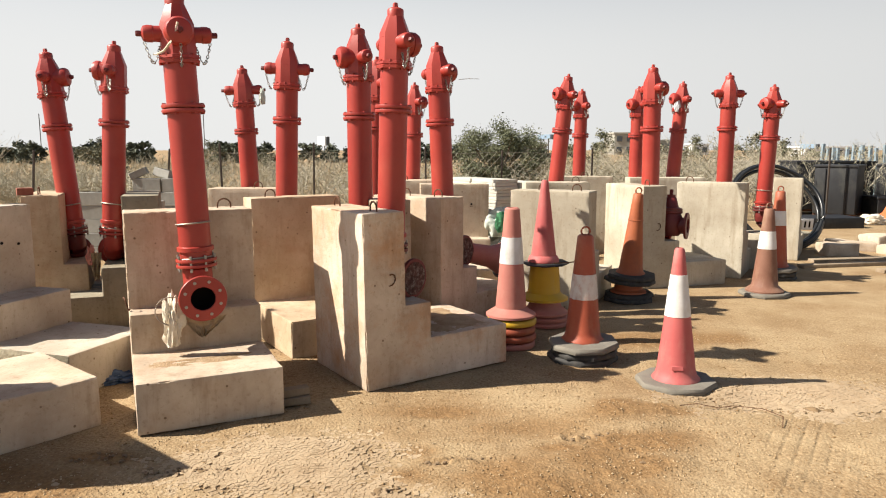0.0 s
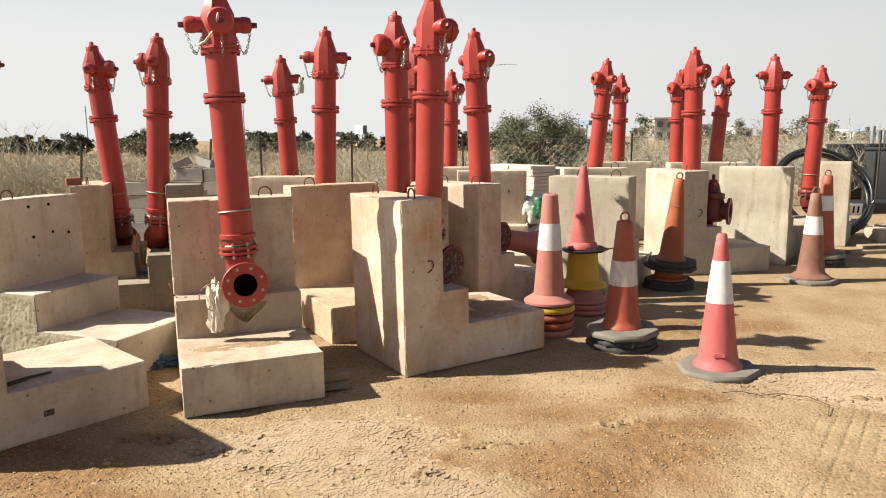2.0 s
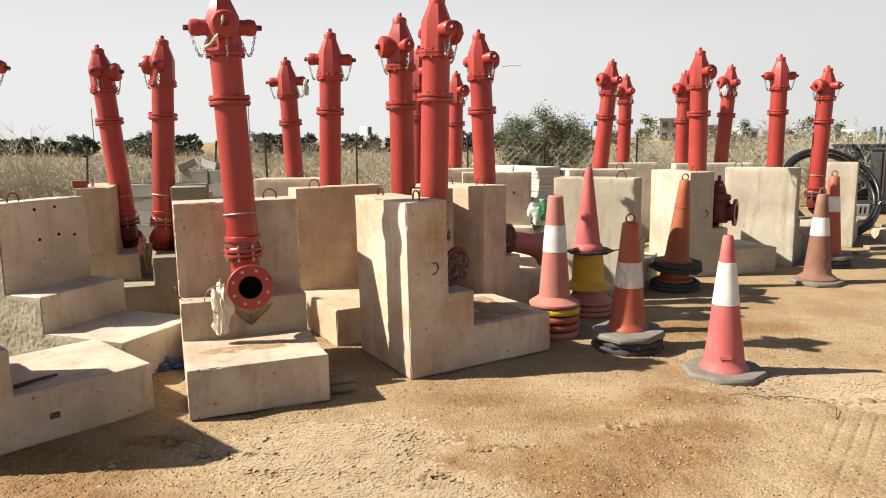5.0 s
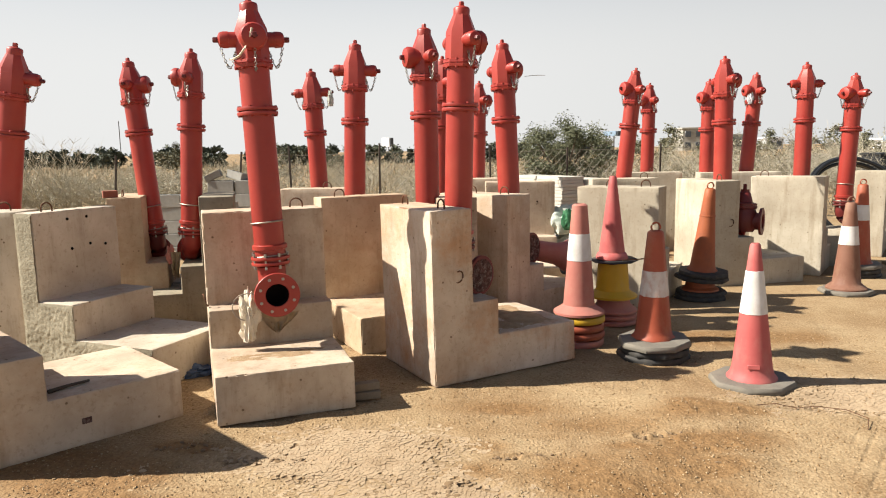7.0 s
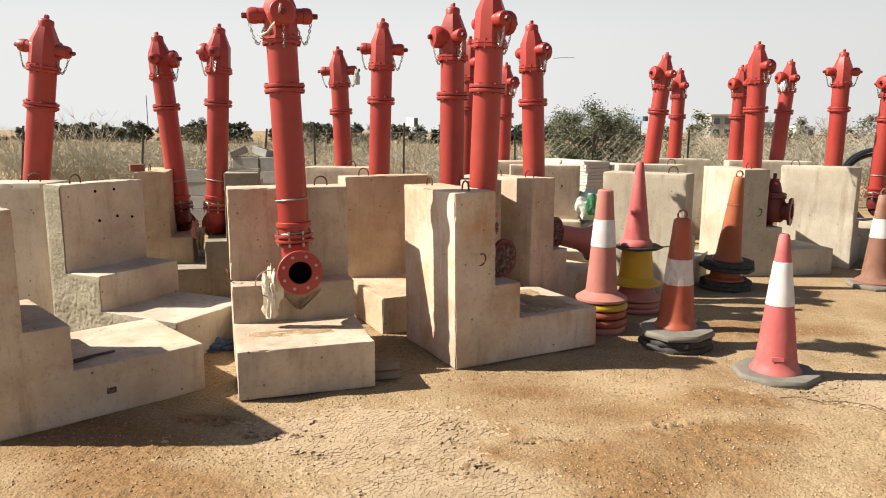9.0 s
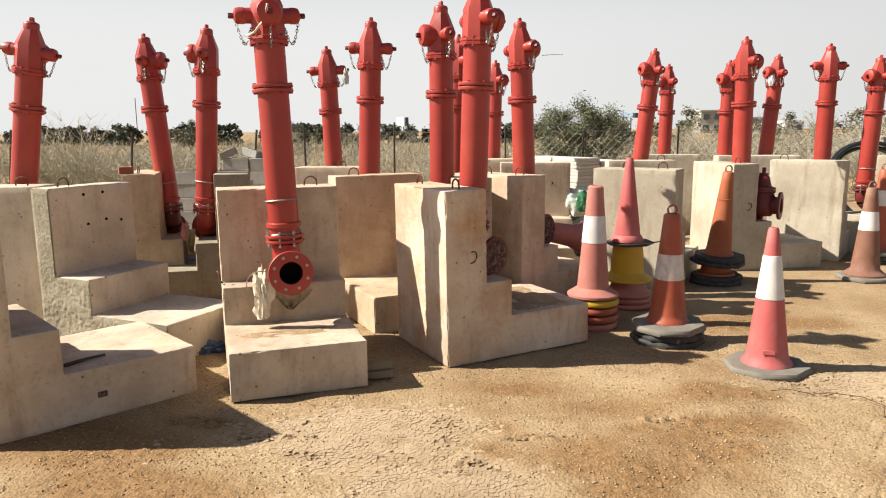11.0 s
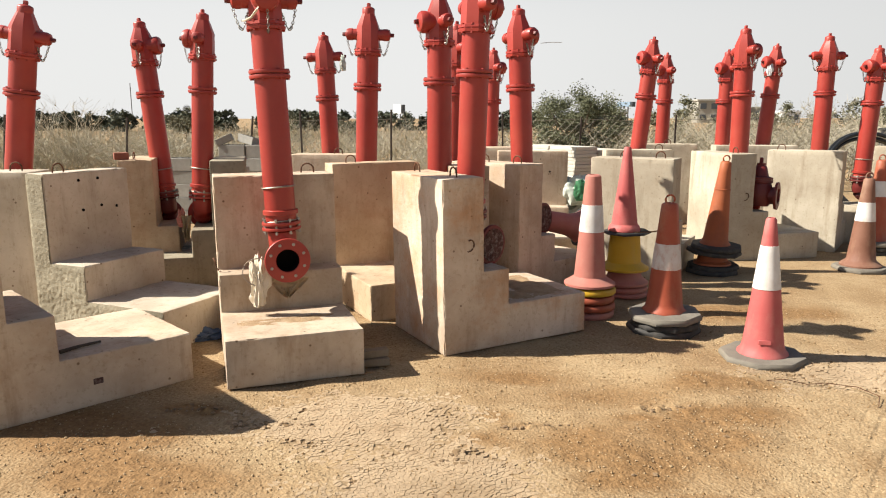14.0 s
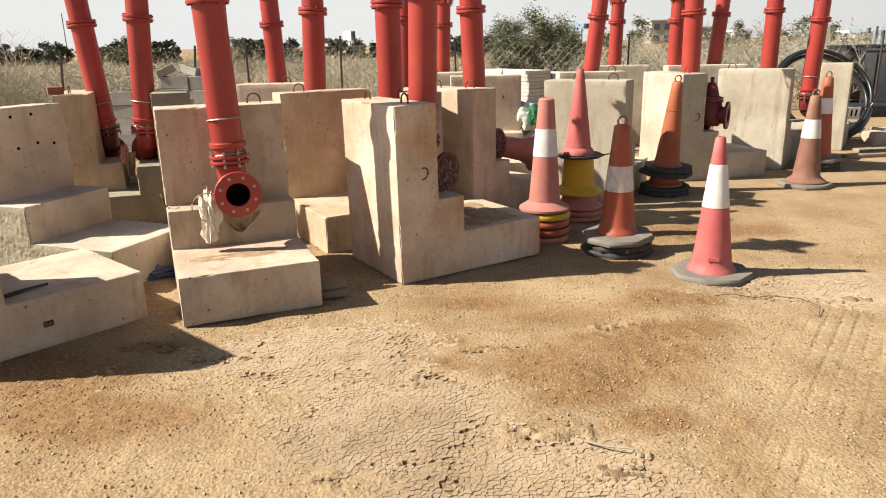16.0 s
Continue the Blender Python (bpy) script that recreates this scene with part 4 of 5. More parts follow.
cone(1.075, 5.30, ORANGE, BAND_WORN, h=0.962, r0=0.137, r1=0.058, zb=(0.40, 0.63), seg=8, bases=3, base_mat=RUBBER_DUSTY, base_w=0.5, ring=1, worn=True, phase=0.5, label="orange eight-sided traffic cone with scuffed sleeve on stacked rubber bases", turn=10)
dull = cone(2.0, 7.47, ORANGE_DULL, None, h=0.95, r0=0.128, r1=0.05, z0=0.195, seg=28, bases=2, base_mat=RUBBER, base_w=0.5, ring=1, tip=(3, 2.5), label="dull orange traffic cone nested over another on black bases", turn=12)
part("step_collar", lathe([(0.071, 0.655), (0.0795, 0.66), (0.0795, 0.672), (0.066, 0.68)], 28), ORANGE_DULL, dull)
under = empty("traffic_cone", pose(1.985, 7.45, 0.004, 0, 0, 30), "brown-orange traffic cone nested under another on black bases", "traffic cone", CG)
for k in range(2):
    part("rubber_base", oct_base(0.5 - 0.03 * k, 0.042, 0.1), RUBBER, under, m=pose(0.015 * k, 0, 0.048 * k, 1.0 * k, -2.0 * k, 19 * k))
part("cone_body", lathe([(0.19, 0.088), (0.185, 0.105), (0.150, 0.125), (0.138, 0.20), (0.10, 0.20)], 28), ORANGE_DULL, under)
cone(3.564, 7.708, BROWN, BAND, h=0.960, r0=0.145, r1=0.05, z0=0.0, zb=(0.52, 0.73), bases=1, base_w=0.5, flare=0.055, ring=1, label="sun-bleached brown traffic cone with white sleeve")
cone(4.17, 8.75, ORANGE, BAND, h=1.09, r0=0.13, r1=0.055, zb=(0.55, 0.74), bases=3, base_mat=RUBBER_DUSTY, base_w=0.46, ring=1, label="orange traffic cone on stacked worn bases")


def nested(x, y, z, r, body, h=0.055, label=""):
    """The rim of a cone that stands under another in a stack."""
    top = empty("traffic_cone", pose(x, y, z), label, "traffic cone", CG)
    part("cone_body", lathe([(r * 0.6, 0.0), (r, 0.0), (r + 0.004, 0.008), (r + 0.004, h * 0.6), (r * 0.97, h - 0.008), (r * 0.72, h), (r * 0.66, h + 0.05), (r * 0.6, h + 0.05)], 28), body, top)
    return top


# stack with a salmon cone on top
CX, CY = 0.557, 5.68
z = 0.003
for k, mtl in enumerate((SALMON, ORANGE, ORANGE, YELLOW)):
    nested(CX + 0.008 * (k % 2), CY, z, 0.198, mtl, 0.055, ("yellow" if mtl is YELLOW else "orange") + " traffic cone rim nested in a stack")
    z += 0.063
cone(CX, CY, SALMON, BAND, h=0.885, r0=0.132, r1=0.060, z0=z - 0.004, zb=(0.49, 0.73), bases=0, flare=0.072, label="salmon traffic cone with white sleeve topping a stack", ring=0)
# stack with a pink cone over a yellow one
SX, SY = 0.94, 6.40
nested(SX, SY, 0.003, 0.208, SALMON, 0.045, "orange traffic cone rim at the foot of a stack")
nested(SX, SY, 0.054, 0.205, SALMON, 0.045, "orange traffic cone rim in a stack")


def stub(x, y, z, r_low, r_up, h, flare, body, label):
    top = empty("traffic_cone", pose(x, y, z), label, "traffic cone", CG)
    part("cone_body", lathe([(r_low + flare * 0.8, 0), (r_low + flare, 0.006), (r_low + flare, 0.024), (r_low + flare * 0.5, 0.045), (r_low + 0.004, 0.07), (r_up, h), (r_up - 0.02, h), (r_up - 0.02, h - 0.02), (0, h - 0.02)], 28), body, top)
    return top


stub(SX, SY, 0.104, 0.150, 0.138, 0.13, 0.062, SALMON, "orange traffic cone nested under a yellow one")
stub(SX - 0.01, SY, 0.235, 0.145, 0.13, 0.333, 0.075, YELLOW, "yellow traffic cone turned under a pink one")
cone(SX - 0.02, SY, PINK, None, h=0.74, r0=0.122, r1=0.03, z0=0.584, bases=0, flare=0.02, label="plain pink-red traffic cone topping a stack")


# ---- loose things among the blocks ----
def crumple(name, x, y, z, sx, sy, sz, material, label, category, seed, turn=0.0, rough=0.35):
    """A crumpled bag or rag."""
    bm = bmesh.new()
    bmesh.ops.create_icosphere(bm, subdivisions=4, radius=1.0)
    for v in bm.verts:
        n3 = v.co * 1.7 + Vector((seed, seed * 1.7, 0))
        v.co *= 1 + rough * noise.noise(n3) + rough * 0.6 * noise.noise(n3 * 2.7) + 0.3 * rough * noise.noise(n3 * 6)
        v.co = Vector((v.co.x * sx, v.co.y * sy, max(v.co.z, -0.75) * sz))
    ob = part(name, bm, material, m=pose(x, y, z + 0.7 * sz, 0, 0, turn), smooth=50)
    return tagged(ob, label, category)


def gate_valve(x, y, z, turn):
    v = empty("gate_valve", pose(x, y, z, 0, 4, turn) @ Matrix.Scale(1.08, 4), "dark red cast-iron gate valve standing on a block's step", "valve")
    part("valve_body", lathe([(0, 0.03), (0.10, 0.03), (0.135, 0.08), (0.14, 0.20), (0.115, 0.27), (0.13, 0.28), (0.13, 0.305), (0, 0.305)], 20), RED_DARK, v)
    part("bonnet", lathe([(0.128, 0.307), (0.128, 0.33), (0.085, 0.345), (0.06, 0.44), (0.045, 0.455), (0.045, 0.48), (0, 0.48)], 16), RED_DARK, v)
    part("stem_nut", lathe([(0.024, 0.48), (0.024, 0.535), (0, 0.54)], 4, phase=0.5), RED_DARK, v)
    for s in (-1, 1):
        m = pose(0, s * 0.02, 0.145, -90 * s, 0, 0)
        part("end_flange", lathe([(0.09, 0.08), (0.09, 0.14), (0.142, 0.145), (0.145, 0.17), (0.08, 0.172), (0.075, 0.12), (0, 0.12)], 24), RED_DARK, v, m=m)
    return v


gate_valve(2.69, 8.36, 0.555, 62)
def hanging_cloth(name, x, y, z, w_top, w_low, drop, material, label, seed, turn=0.0, pleat=0.02, fray=0.0, slant=0.0):
    """A torn cloth hung by its upper edge: pleats, ragged lower hem, real thickness."""
    bm = bmesh.new()
    r = random.Random(seed)
    nu, nv = 22, 26
    rows = []
    hem = [1.0 - fray * r.random() for _ in range(nu + 1)]
    for k in range(nv + 1):
        v = k / nv
        row = []
        for i in range(nu + 1):
            u = i / nu - 0.5
            wide = w_top + (w_low - w_top) * v + 0.012 * noise.noise(Vector((v * 5, seed, u)))
            p = Vector((u * 6, v * 4, seed * 1.3))
            row.append(bm.verts.new((u * wide + slant * v, pleat * math.sin(u * 17 + seed + 2 * v) * (0.4 + v) + 0.02 * noise.noise(p) + 0.008 * noise.noise(p * 4), -drop * v * hem[i] + 0.012 * noise.noise(p * 2))))
        rows.append(row)
    for a, b in zip(rows, rows[1:]):
        for i in range(nu):
            bm.faces.new((a[i], a[i + 1], b[i + 1], b[i]))
    bmesh.ops.solidify(bm, geom=bm.faces[:], thickness=0.004)
    return tagged(part(name, bm, material, m=pose(x, y, z, 0, 0, turn), smooth=60), label, "rag")


crumple("rag", -1.705, 4.36, 0.375, 0.05, 0.042, 0.18, CLOTH, "torn bleached fleece rag hanging at the hydrant flange", "rag", 3.0, 20, 0.8)
hanging_cloth("plastic_sheet", -1.527, 4.40, 0.548, 0.292, 0.03, 0.146, SACKING, "dusty brown plastic wrapping sagging under the hydrant flange", 6, 12, 0.012, 0.15)
crumple("rag", -3.25, 6.46, 0.55, 0.035, 0.035, 0.10, SALMON, "faded pink cloth knotted at a hydrant elbow", "rag", 11.0, 0, 0.6)
hanging_cloth("rag", -3.20, 6.44, 0.66, 0.11, 0.06, 0.27, SACKING, "torn brown cloth rag hanging at a hydrant elbow", 8, 10, 0.012, 0.3)
crumple("plastic_bag", -2.27, 4.72, 0.0, 0.13, 0.07, 0.045, BLUE_BAG, "crumpled dark blue plastic bag on the sand", "bag", 2.0, 25, 0.5)
crumple("sack", 0.68, 8.62, 0.56, 0.20, 0.14, 0.20, WHITE_BAG, "bulging white woven sack between blocks", "sack", 4.0, 15, 0.3)
crumple("sack", 0.73, 8.72, 0.0, 0.22, 0.2, 0.36, WHITE_BAG, "dusty woven sack under another sack", "sack", 6.0, 15, 0.2)
crumple("sack", 0.73, 8.46, 0.62, 0.10, 0.05, 0.14, GREEN_BAG, "green and white printed sack", "sack", 7.0, 0, 0.4)

# wire hoop round the rag, and the twisted band on the bonnet
tagged(part("wire_hoop", tube([(-1.69 - 0.10 * math.sin(u), 4.32 - 0.02 * math.sin(u), 0.60 + 0.09 * math.cos(u)) for u in np.linspace(-0.5, 2.9, 14)], 0.004, 5), WIRE), "bent pale wire by the hydrant flange", "wire")
tagged(part("wire", tube([(0.14, 6.42, 2.215), (0.23, 6.42, 2.222), (0.32, 6.40, 2.218)], 0.0025, 4), STEEL), "loose wire sticking out from a hydrant nozzle", "wire")

# short flared spool on the elbow behind the cones
spool = empty("pipe_spool", Matrix.Translation((0.55, 6.75, 0.56)) @ pose(0, 0, 0, 0, 0, 15) @ pose(0, 0, 0, 0, -78, 0), "dusty pink-red pipe spool with a dark rubber-faced flange", "pipe")
part("pipe", lathe([(0.155, 0.012), (0.13, 0.05), (0.105, 0.12), (0.098, 0.27), (0.098, 0.31), (0, 0.31)], 24), SALMON, spool)
part("flange", lathe([(0, -0.012), (0.10, -0.012), (0.12, -0.02), (0.178, -0.02), (0.182, -0.014), (0.182, 0.006), (0.176, 0.012), (0.1, 0.012)], 28), RUBBER, spool)

# flat rebar pieces on the pink cone's rim
rim = empty("rubber_base", pose(SX, SY, 0.569, 1.5, -1.5, 12), "thin black rubber base between stacked cones", "cone base")
part("plate", oct_base(0.40, 0.014, 0.05), RUBBER, rim)
tagged(part("wire", tube([(SX + 0.05, SY - 0.15, 0.592), (SX + 0.20, SY - 0.13, 0.598), (SX + 0.31, SY - 0.10, 0.608)], 0.006, 5), RUST), "thin rusty rod lying on a cone stack", "rod")

# timber offcuts by the long block
for k, (x, y, zz, t) in enumerate(((-0.93, 4.31, 0.0, 20), (-0.94, 4.33, 0.052, 28))):
    tagged(part("timber_offcut", box(0.17, 0.07, 0.048, 0.006), TIMBER, m=pose(x, y, 0.004 + zz, 0, 0, t)), "grey weathered timber offcut beside a block", "timber")

BARK_DARK = mat("dark_bark", (0.046, 0.034, 0.024), (0.084, 0.065, 0.046), 0.9, 0, 14, 80, 0.4)
# sticks left on top of the near low foot
tagged(part("stick", tube([(-2.545, 3.513, 0.305), (-2.49, 3.61, 0.309), (-2.431, 3.717, 0.305)], 0.012, 6, r_end=0.007), BARK_DARK), "short dark stick on a block's foot", "stick")


def hollow_block(m, label):
    """Hollow concrete block, laid on its bed."""
    b = empty("hollow_block", m, label, "concrete block", "grey hollow blocks")
    bm = box(0.40, 0.20, 0.195, 0.006, seg=1)
    part("block_body", bm, CMU, b)
    # cores are flat black plates, painted shade instead of open cells
    for s in (-1, 1):
        part("core", box(0.14, 0.11, 0.004), HOLE_SHADE_AND_INK, b, m=pose(s * 0.09, 0, 0.194))
    return b


hb = None
HL = "grey hollow concrete block in a loose stack"
for row in range(6):
    for k in range(-2 if row < 5 else 0, 2):
        m = pose(-4.29 + 0.415 * k + 0.03 * (row % 2), 10.3 + 0.015 * math.sin(7 * k + row), 0.198 * row + 0.003, 0, 0, 2.0 * math.sin(3 * k + 5 * row))
        hb = copy_thing(hb, m) if hb else hollow_block(m, HL)
copy_thing(hb, pose(-4.37, 10.27, 1.215, 0, -24, 12)).scale = (0.6, 0.8, 0.5)
copy_thing(hb, pose(-4.06, 10.33, 1.20, -8, 12, -20)).scale = (0.7, 0.8, 0.6)
for k, (x, zz) in enumerate(((-3.55, 0.0), (-3.5, 0.2), (-3.55, 0.4), (-3.5, 0.6), (-3.52, 0.8))):
    copy_thing(hb, pose(x, 8.35, zz + 0.003, 0, 0, 6 * (k % 2)))
copy_thing(hb, pose(-3.12, 8.35, 0.003, 0, 0, 3))

# stacks of thin pale paving slabs, set askew
sb = None
for cx, cy, sw, sd, n in ((0.773, 10.71, 0.40, 0.60, 23), (1.19, 11.01, 0.50, 0.60, 22), (0.40, 11.24, 0.40, 0.60, 23)):
    sb = None
    for k in range(n):
        m = pose(cx + 0.008 * math.sin(k * 2.3), cy + 0.008 * math.cos(k * 1.7), 0.004 + 0.0505 * k, 0, 0, 35 + 1.5 * math.sin(2.1 * k))
        if sb is None:
            sb = empty("paving_slab", m, "thin pale cast paving slab in a stack", "paving slab", "stacked paving slabs")
            part("slab", box(sw, sd, 0.0475, 0.004), CONCRETE_PALE, sb)
        else:
            copy_thing(sb, m)

# ---- right side of the yard: tanks, coiled pipe, sheet piles ----
def tank(x, y, w, d, h, turn, label):
    t = empty("steel_tank", pose(x, y, 0.0, 0, 0, turn), label, "tank")
    part("tank_shell", box(w, d, h, 0.03, m=pose(0, 0, 0.06)), BLACK_STEEL, t)
    part("rim", box(w + 0.05, d + 0.05, 0.06, 0.012, m=pose(0, 0, h + 0.03)), BLACK_STEEL, t)
    for s in (-1, 1):
        part("skid", box(w, 0.12, 0.075, 0.01, m=pose(0, s * d * 0.35, 0.0)), RUST, t)
        part("stiffener", box(0.05, 0.03, h - 0.1, 0.006, m=pose(s * w * 0.25, -d / 2 - 0.012, 0.1)), BLACK_STEEL, t)
    return t


tank(10.15, 18.9, 1.95, 1.2, 1.22, -4, "black painted steel tank behind another tank")
tank(9.68, 17.35, 0.92, 0.9, 1.15, -40, "black painted steel tank on skids, dust-streaked")
tank(11.55, 17.95, 0.9, 0.9, 1.15, -40, "black painted steel tank with a dusty side")
tank(10.95, 17.15, 1.3, 0.7, 0.40, 3, "low black steel box beside the tanks")
tagged(part("base_slab", box(1.3, 0.8, 0.22, 0.02), BLACK_STEEL, m=pose(7.95, 14.75, 0.0, 0, 0, 6)), "low dark steel plinth in front of a tank", "plinth")
board = empty("sign_board", pose(7.25, 14.2, 0.0, 8, 0, 4), "white board with illegible black marks on the ground", "sign")
part("panel", box(0.42, 0.02, 0.22, 0.004), WHITE, board)
for k in range(4):
    part("mark", box(0.035, 0.006, 0.13, 0.001, seg=1), HOLE_SHADE_AND_INK, board, m=pose(-0.14 + 0.09 * k, -0.012, 0.045))


def coil(x, y, z, r, turns, lean, turn):
    c = empty("pipe_coil", pose(x, y, z, lean, 0, turn), "coil of black polythene pipe leaning behind the blocks", "pipe coil")
    for k in range(turns):
        rr = r * (1 + 0.05 * math.sin(k * 2.1))
        pts = [(rr * math.cos(u) * (1 + 0.03 * math.sin(3 * u + k)), 0.05 * (k - turns / 2) + 0.02 * math.sin(2 * u + k), rr * math.sin(u)) for u in np.linspace(0, 2 * math.pi, 56, endpoint=False)]
        part("pipe_turn", tube(pts, 0.030, 10, closed=True), BLACK_PIPE, c)
    pts = [(r * math.cos(u) * 1.13, 0.06, r * math.sin(u) * 1.03) for u in np.linspace(-1.2, 0.35, 16)]
    part("loose_end", tube(pts, 0.028, 10), BLACK_PIPE, c)
    return c


coil(5.52, 11.75, 0.64, 0.74, 5, -33, 4)

# sheet piles stacked upright along the edge of the yard
rng = random.Random(5)
piles = empty("sheet_fence", pose(0, 0, 0), "fence of upright blue-grey steel sheet piles, uneven heights", "fence")
first_pile = None
for k in range(56):
    hgt = 1.0 + 0.05 * rng.random()
    m = pose(10.9 + 0.15 * k, 20.6 - 0.055 * k + 0.04 * rng.random(), 0.0, rng.uniform(-1, 1), rng.uniform(-2.5, 2.5), rng.uniform(-6, 6)) @ Matrix.Diagonal((1, 1, 1.62 + 0.16 * rng.random() + 0.002 * k, 1))
    if first_pile is None:
        bm = bmesh.new()
        prof = [(-0.06, 0.0), (-0.035, -0.05), (0.035, -0.05), (0.06, 0.0), (0.054, 0.006), (0.031, -0.043), (-0.031, -0.043), (-0.054, 0.006)]
        lo, hi = [bm.verts.new((a, b, 0)) for a, b in prof], [bm.verts.new((a, b, 1)) for a, b in prof]
        for q in range(8):
            w8 = (q + 1) % 8
            bm.faces.new((lo[q], lo[w8], hi[w8], hi[q]))
        bm.faces.new(hi)
        first_pile = part("sheet_pile", bm, SHEET, piles, m=m)
    else:
        share(first_pile, m)

# orange barrier, sacks, kerb lumps and planks on the right
bar = empty("road_barrier", pose(10.3, 15.95, 0.0, 0, 0, 12), "orange plastic road barrier by the tanks", "barrier")
part("barrier_body", lathe([(0.0, 0.0), (0.30, 0.0), (0.30, 0.08), (0.2, 0.18), (0.13, 0.42), (0.11, 0.44), (0, 0.44)], 4, phase=0.5), BARRIER, bar, m=Matrix.Diagonal((2.2, 1, 1, 1)))
part("rib", box(0.05, 0.5, 0.4, 0.02), BARRIER, bar)
crumple("sack", 9.25, 15.2, 0.0, 0.30, 0.2, 0.13, CLOTH, "crumpled pale sack on the sand", "sack", 9.0, 15, 0.35)


def lump(x, y, sx, sy, sz, turn, seed, material, label, tilt=0.0):
    bm = box(sx, sy, sz, 0.03)
    bmesh.ops.subdivide_edges(bm, edges=bm.edges[:], cuts=2, use_grid_fill=True)
    rough_up(bm, 0.035, 3.5, seed)
    return tagged(part("concrete_lump", bm, material, m=pose(x, y, -0.02, 0, tilt, turn), smooth=35), label, "rubble", "broken kerb pieces")


lump(6.05, 10.75, 0.52, 0.32, 0.20, 8, 1, CONCRETE, "broken tan kerb piece half sunk in sand")
lump(6.55, 11.3, 0.7, 0.35, 0.17, -14, 2, CONCRETE, "broken tan kerb piece half sunk in sand", 3)
lump(7.3, 11.7, 0.6, 0.4, 0.22, 20, 3, CONCRETE, "broken tan kerb piece half sunk in sand")
lump(7.0, 10.9, 0.45, 0.3, 0.15, 35, 4, CONCRETE, "broken tan kerb piece half sunk in sand")
lump(6.35, 12.6, 0.5, 0.4, 0.16, 50, 5, CONCRETE_GREY, "rough grey concrete lump in the sand")
lump(4.34, 9.62, 0.52, 0.52, 0.50, 60, 9, CONCRETE_COOL, "squat pale concrete lump under a hydrant elbow")
lump(-4.62, 7.35, 0.3, 0.3, 0.18, 10, 6, CONCRETE, "rough concrete lump behind the blocks")
for k, (x, y, l, t) in enumerate(((5.95, 9.75, 2.2, 12), (6.2, 10.15, 1.9, 9), (6.5, 9.35, 1.6, 15))):
    tagged(part("plank", box(l, 0.14, 0.05, 0.008), TIMBER, m=pose(x, y, 0.0, 0, 0, t)), "weathered scaffold plank lying on the sand", "plank", "planks on the sand")

# ---- fence ----
def fence_post(x, y, h, lean):
    p = empty("fence_post", pose(x, y, -0.05, 0, lean, 0), "thin rusty steel angle fence post", "fence post", "fence posts")
    part("post", box(0.036, 0.036, h, 0.004, seg=1), POST, p)
    return p


xs_posts = [-11.3, -8.45, -5.72, -4.5, -2.65, -0.33, 1.2, 3.2, 4.2, 5.23, 6.2, 7.6, 9.1]
for k, x in enumerate(xs_posts):
    fence_post(x, 14.5 + 0.25 * max(0, x), 1.72 + 0.08 * math.sin(k * 5), (7, 5, 6, -1, 1, -1, 1, 0, 2, -1, 1, 0, 0)[k])
net = empty("chain_link_fence", pose(0, 0, 0), "sagging rusty chain-link fence along the scrub", "fence")
for (xa, xb) in ((-5.6, -2.65), (-2.65, -0.33), (-0.33, 1.2), (1.2, 3.2), (3.2, 5.23), (5.23, 7.6)):
    bm = bmesh.new()
    step = 0.16
    n = int((xb - xa) / step)
    yy = lambda x: 14.5 + 0.25 * max(0, x)
    for k in range(-9, n):
        for s in (1, -1):
            x0, x1 = xa + k * step, xa + (k + 9) * step
            a0, a1 = max(x0, xa), min(x1, xb)
            if a1 - a0 < 0.05:
                continue
            f0, f1 = (a0 - x0) / (9 * step), (a1 - x0) / (9 * step)
            z0, z1 = (0.1 + 1.44 * f0, 0.1 + 1.44 * f1) if s > 0 else (1.54 - 1.44 * f0, 1.54 - 1.44 * f1)
            tube([(a0, yy(a0), z0), (a1, yy(a1), z1)], 0.0032, 3, bm)
    tube([(xa, yy(xa), 1.55), ((xa + xb) / 2, yy((xa + xb) / 2), 1.52), (xb, yy(xb), 1.55)], 0.004, 4, bm)
    part("netting", bm, MESHWIRE, net, smooth=0)


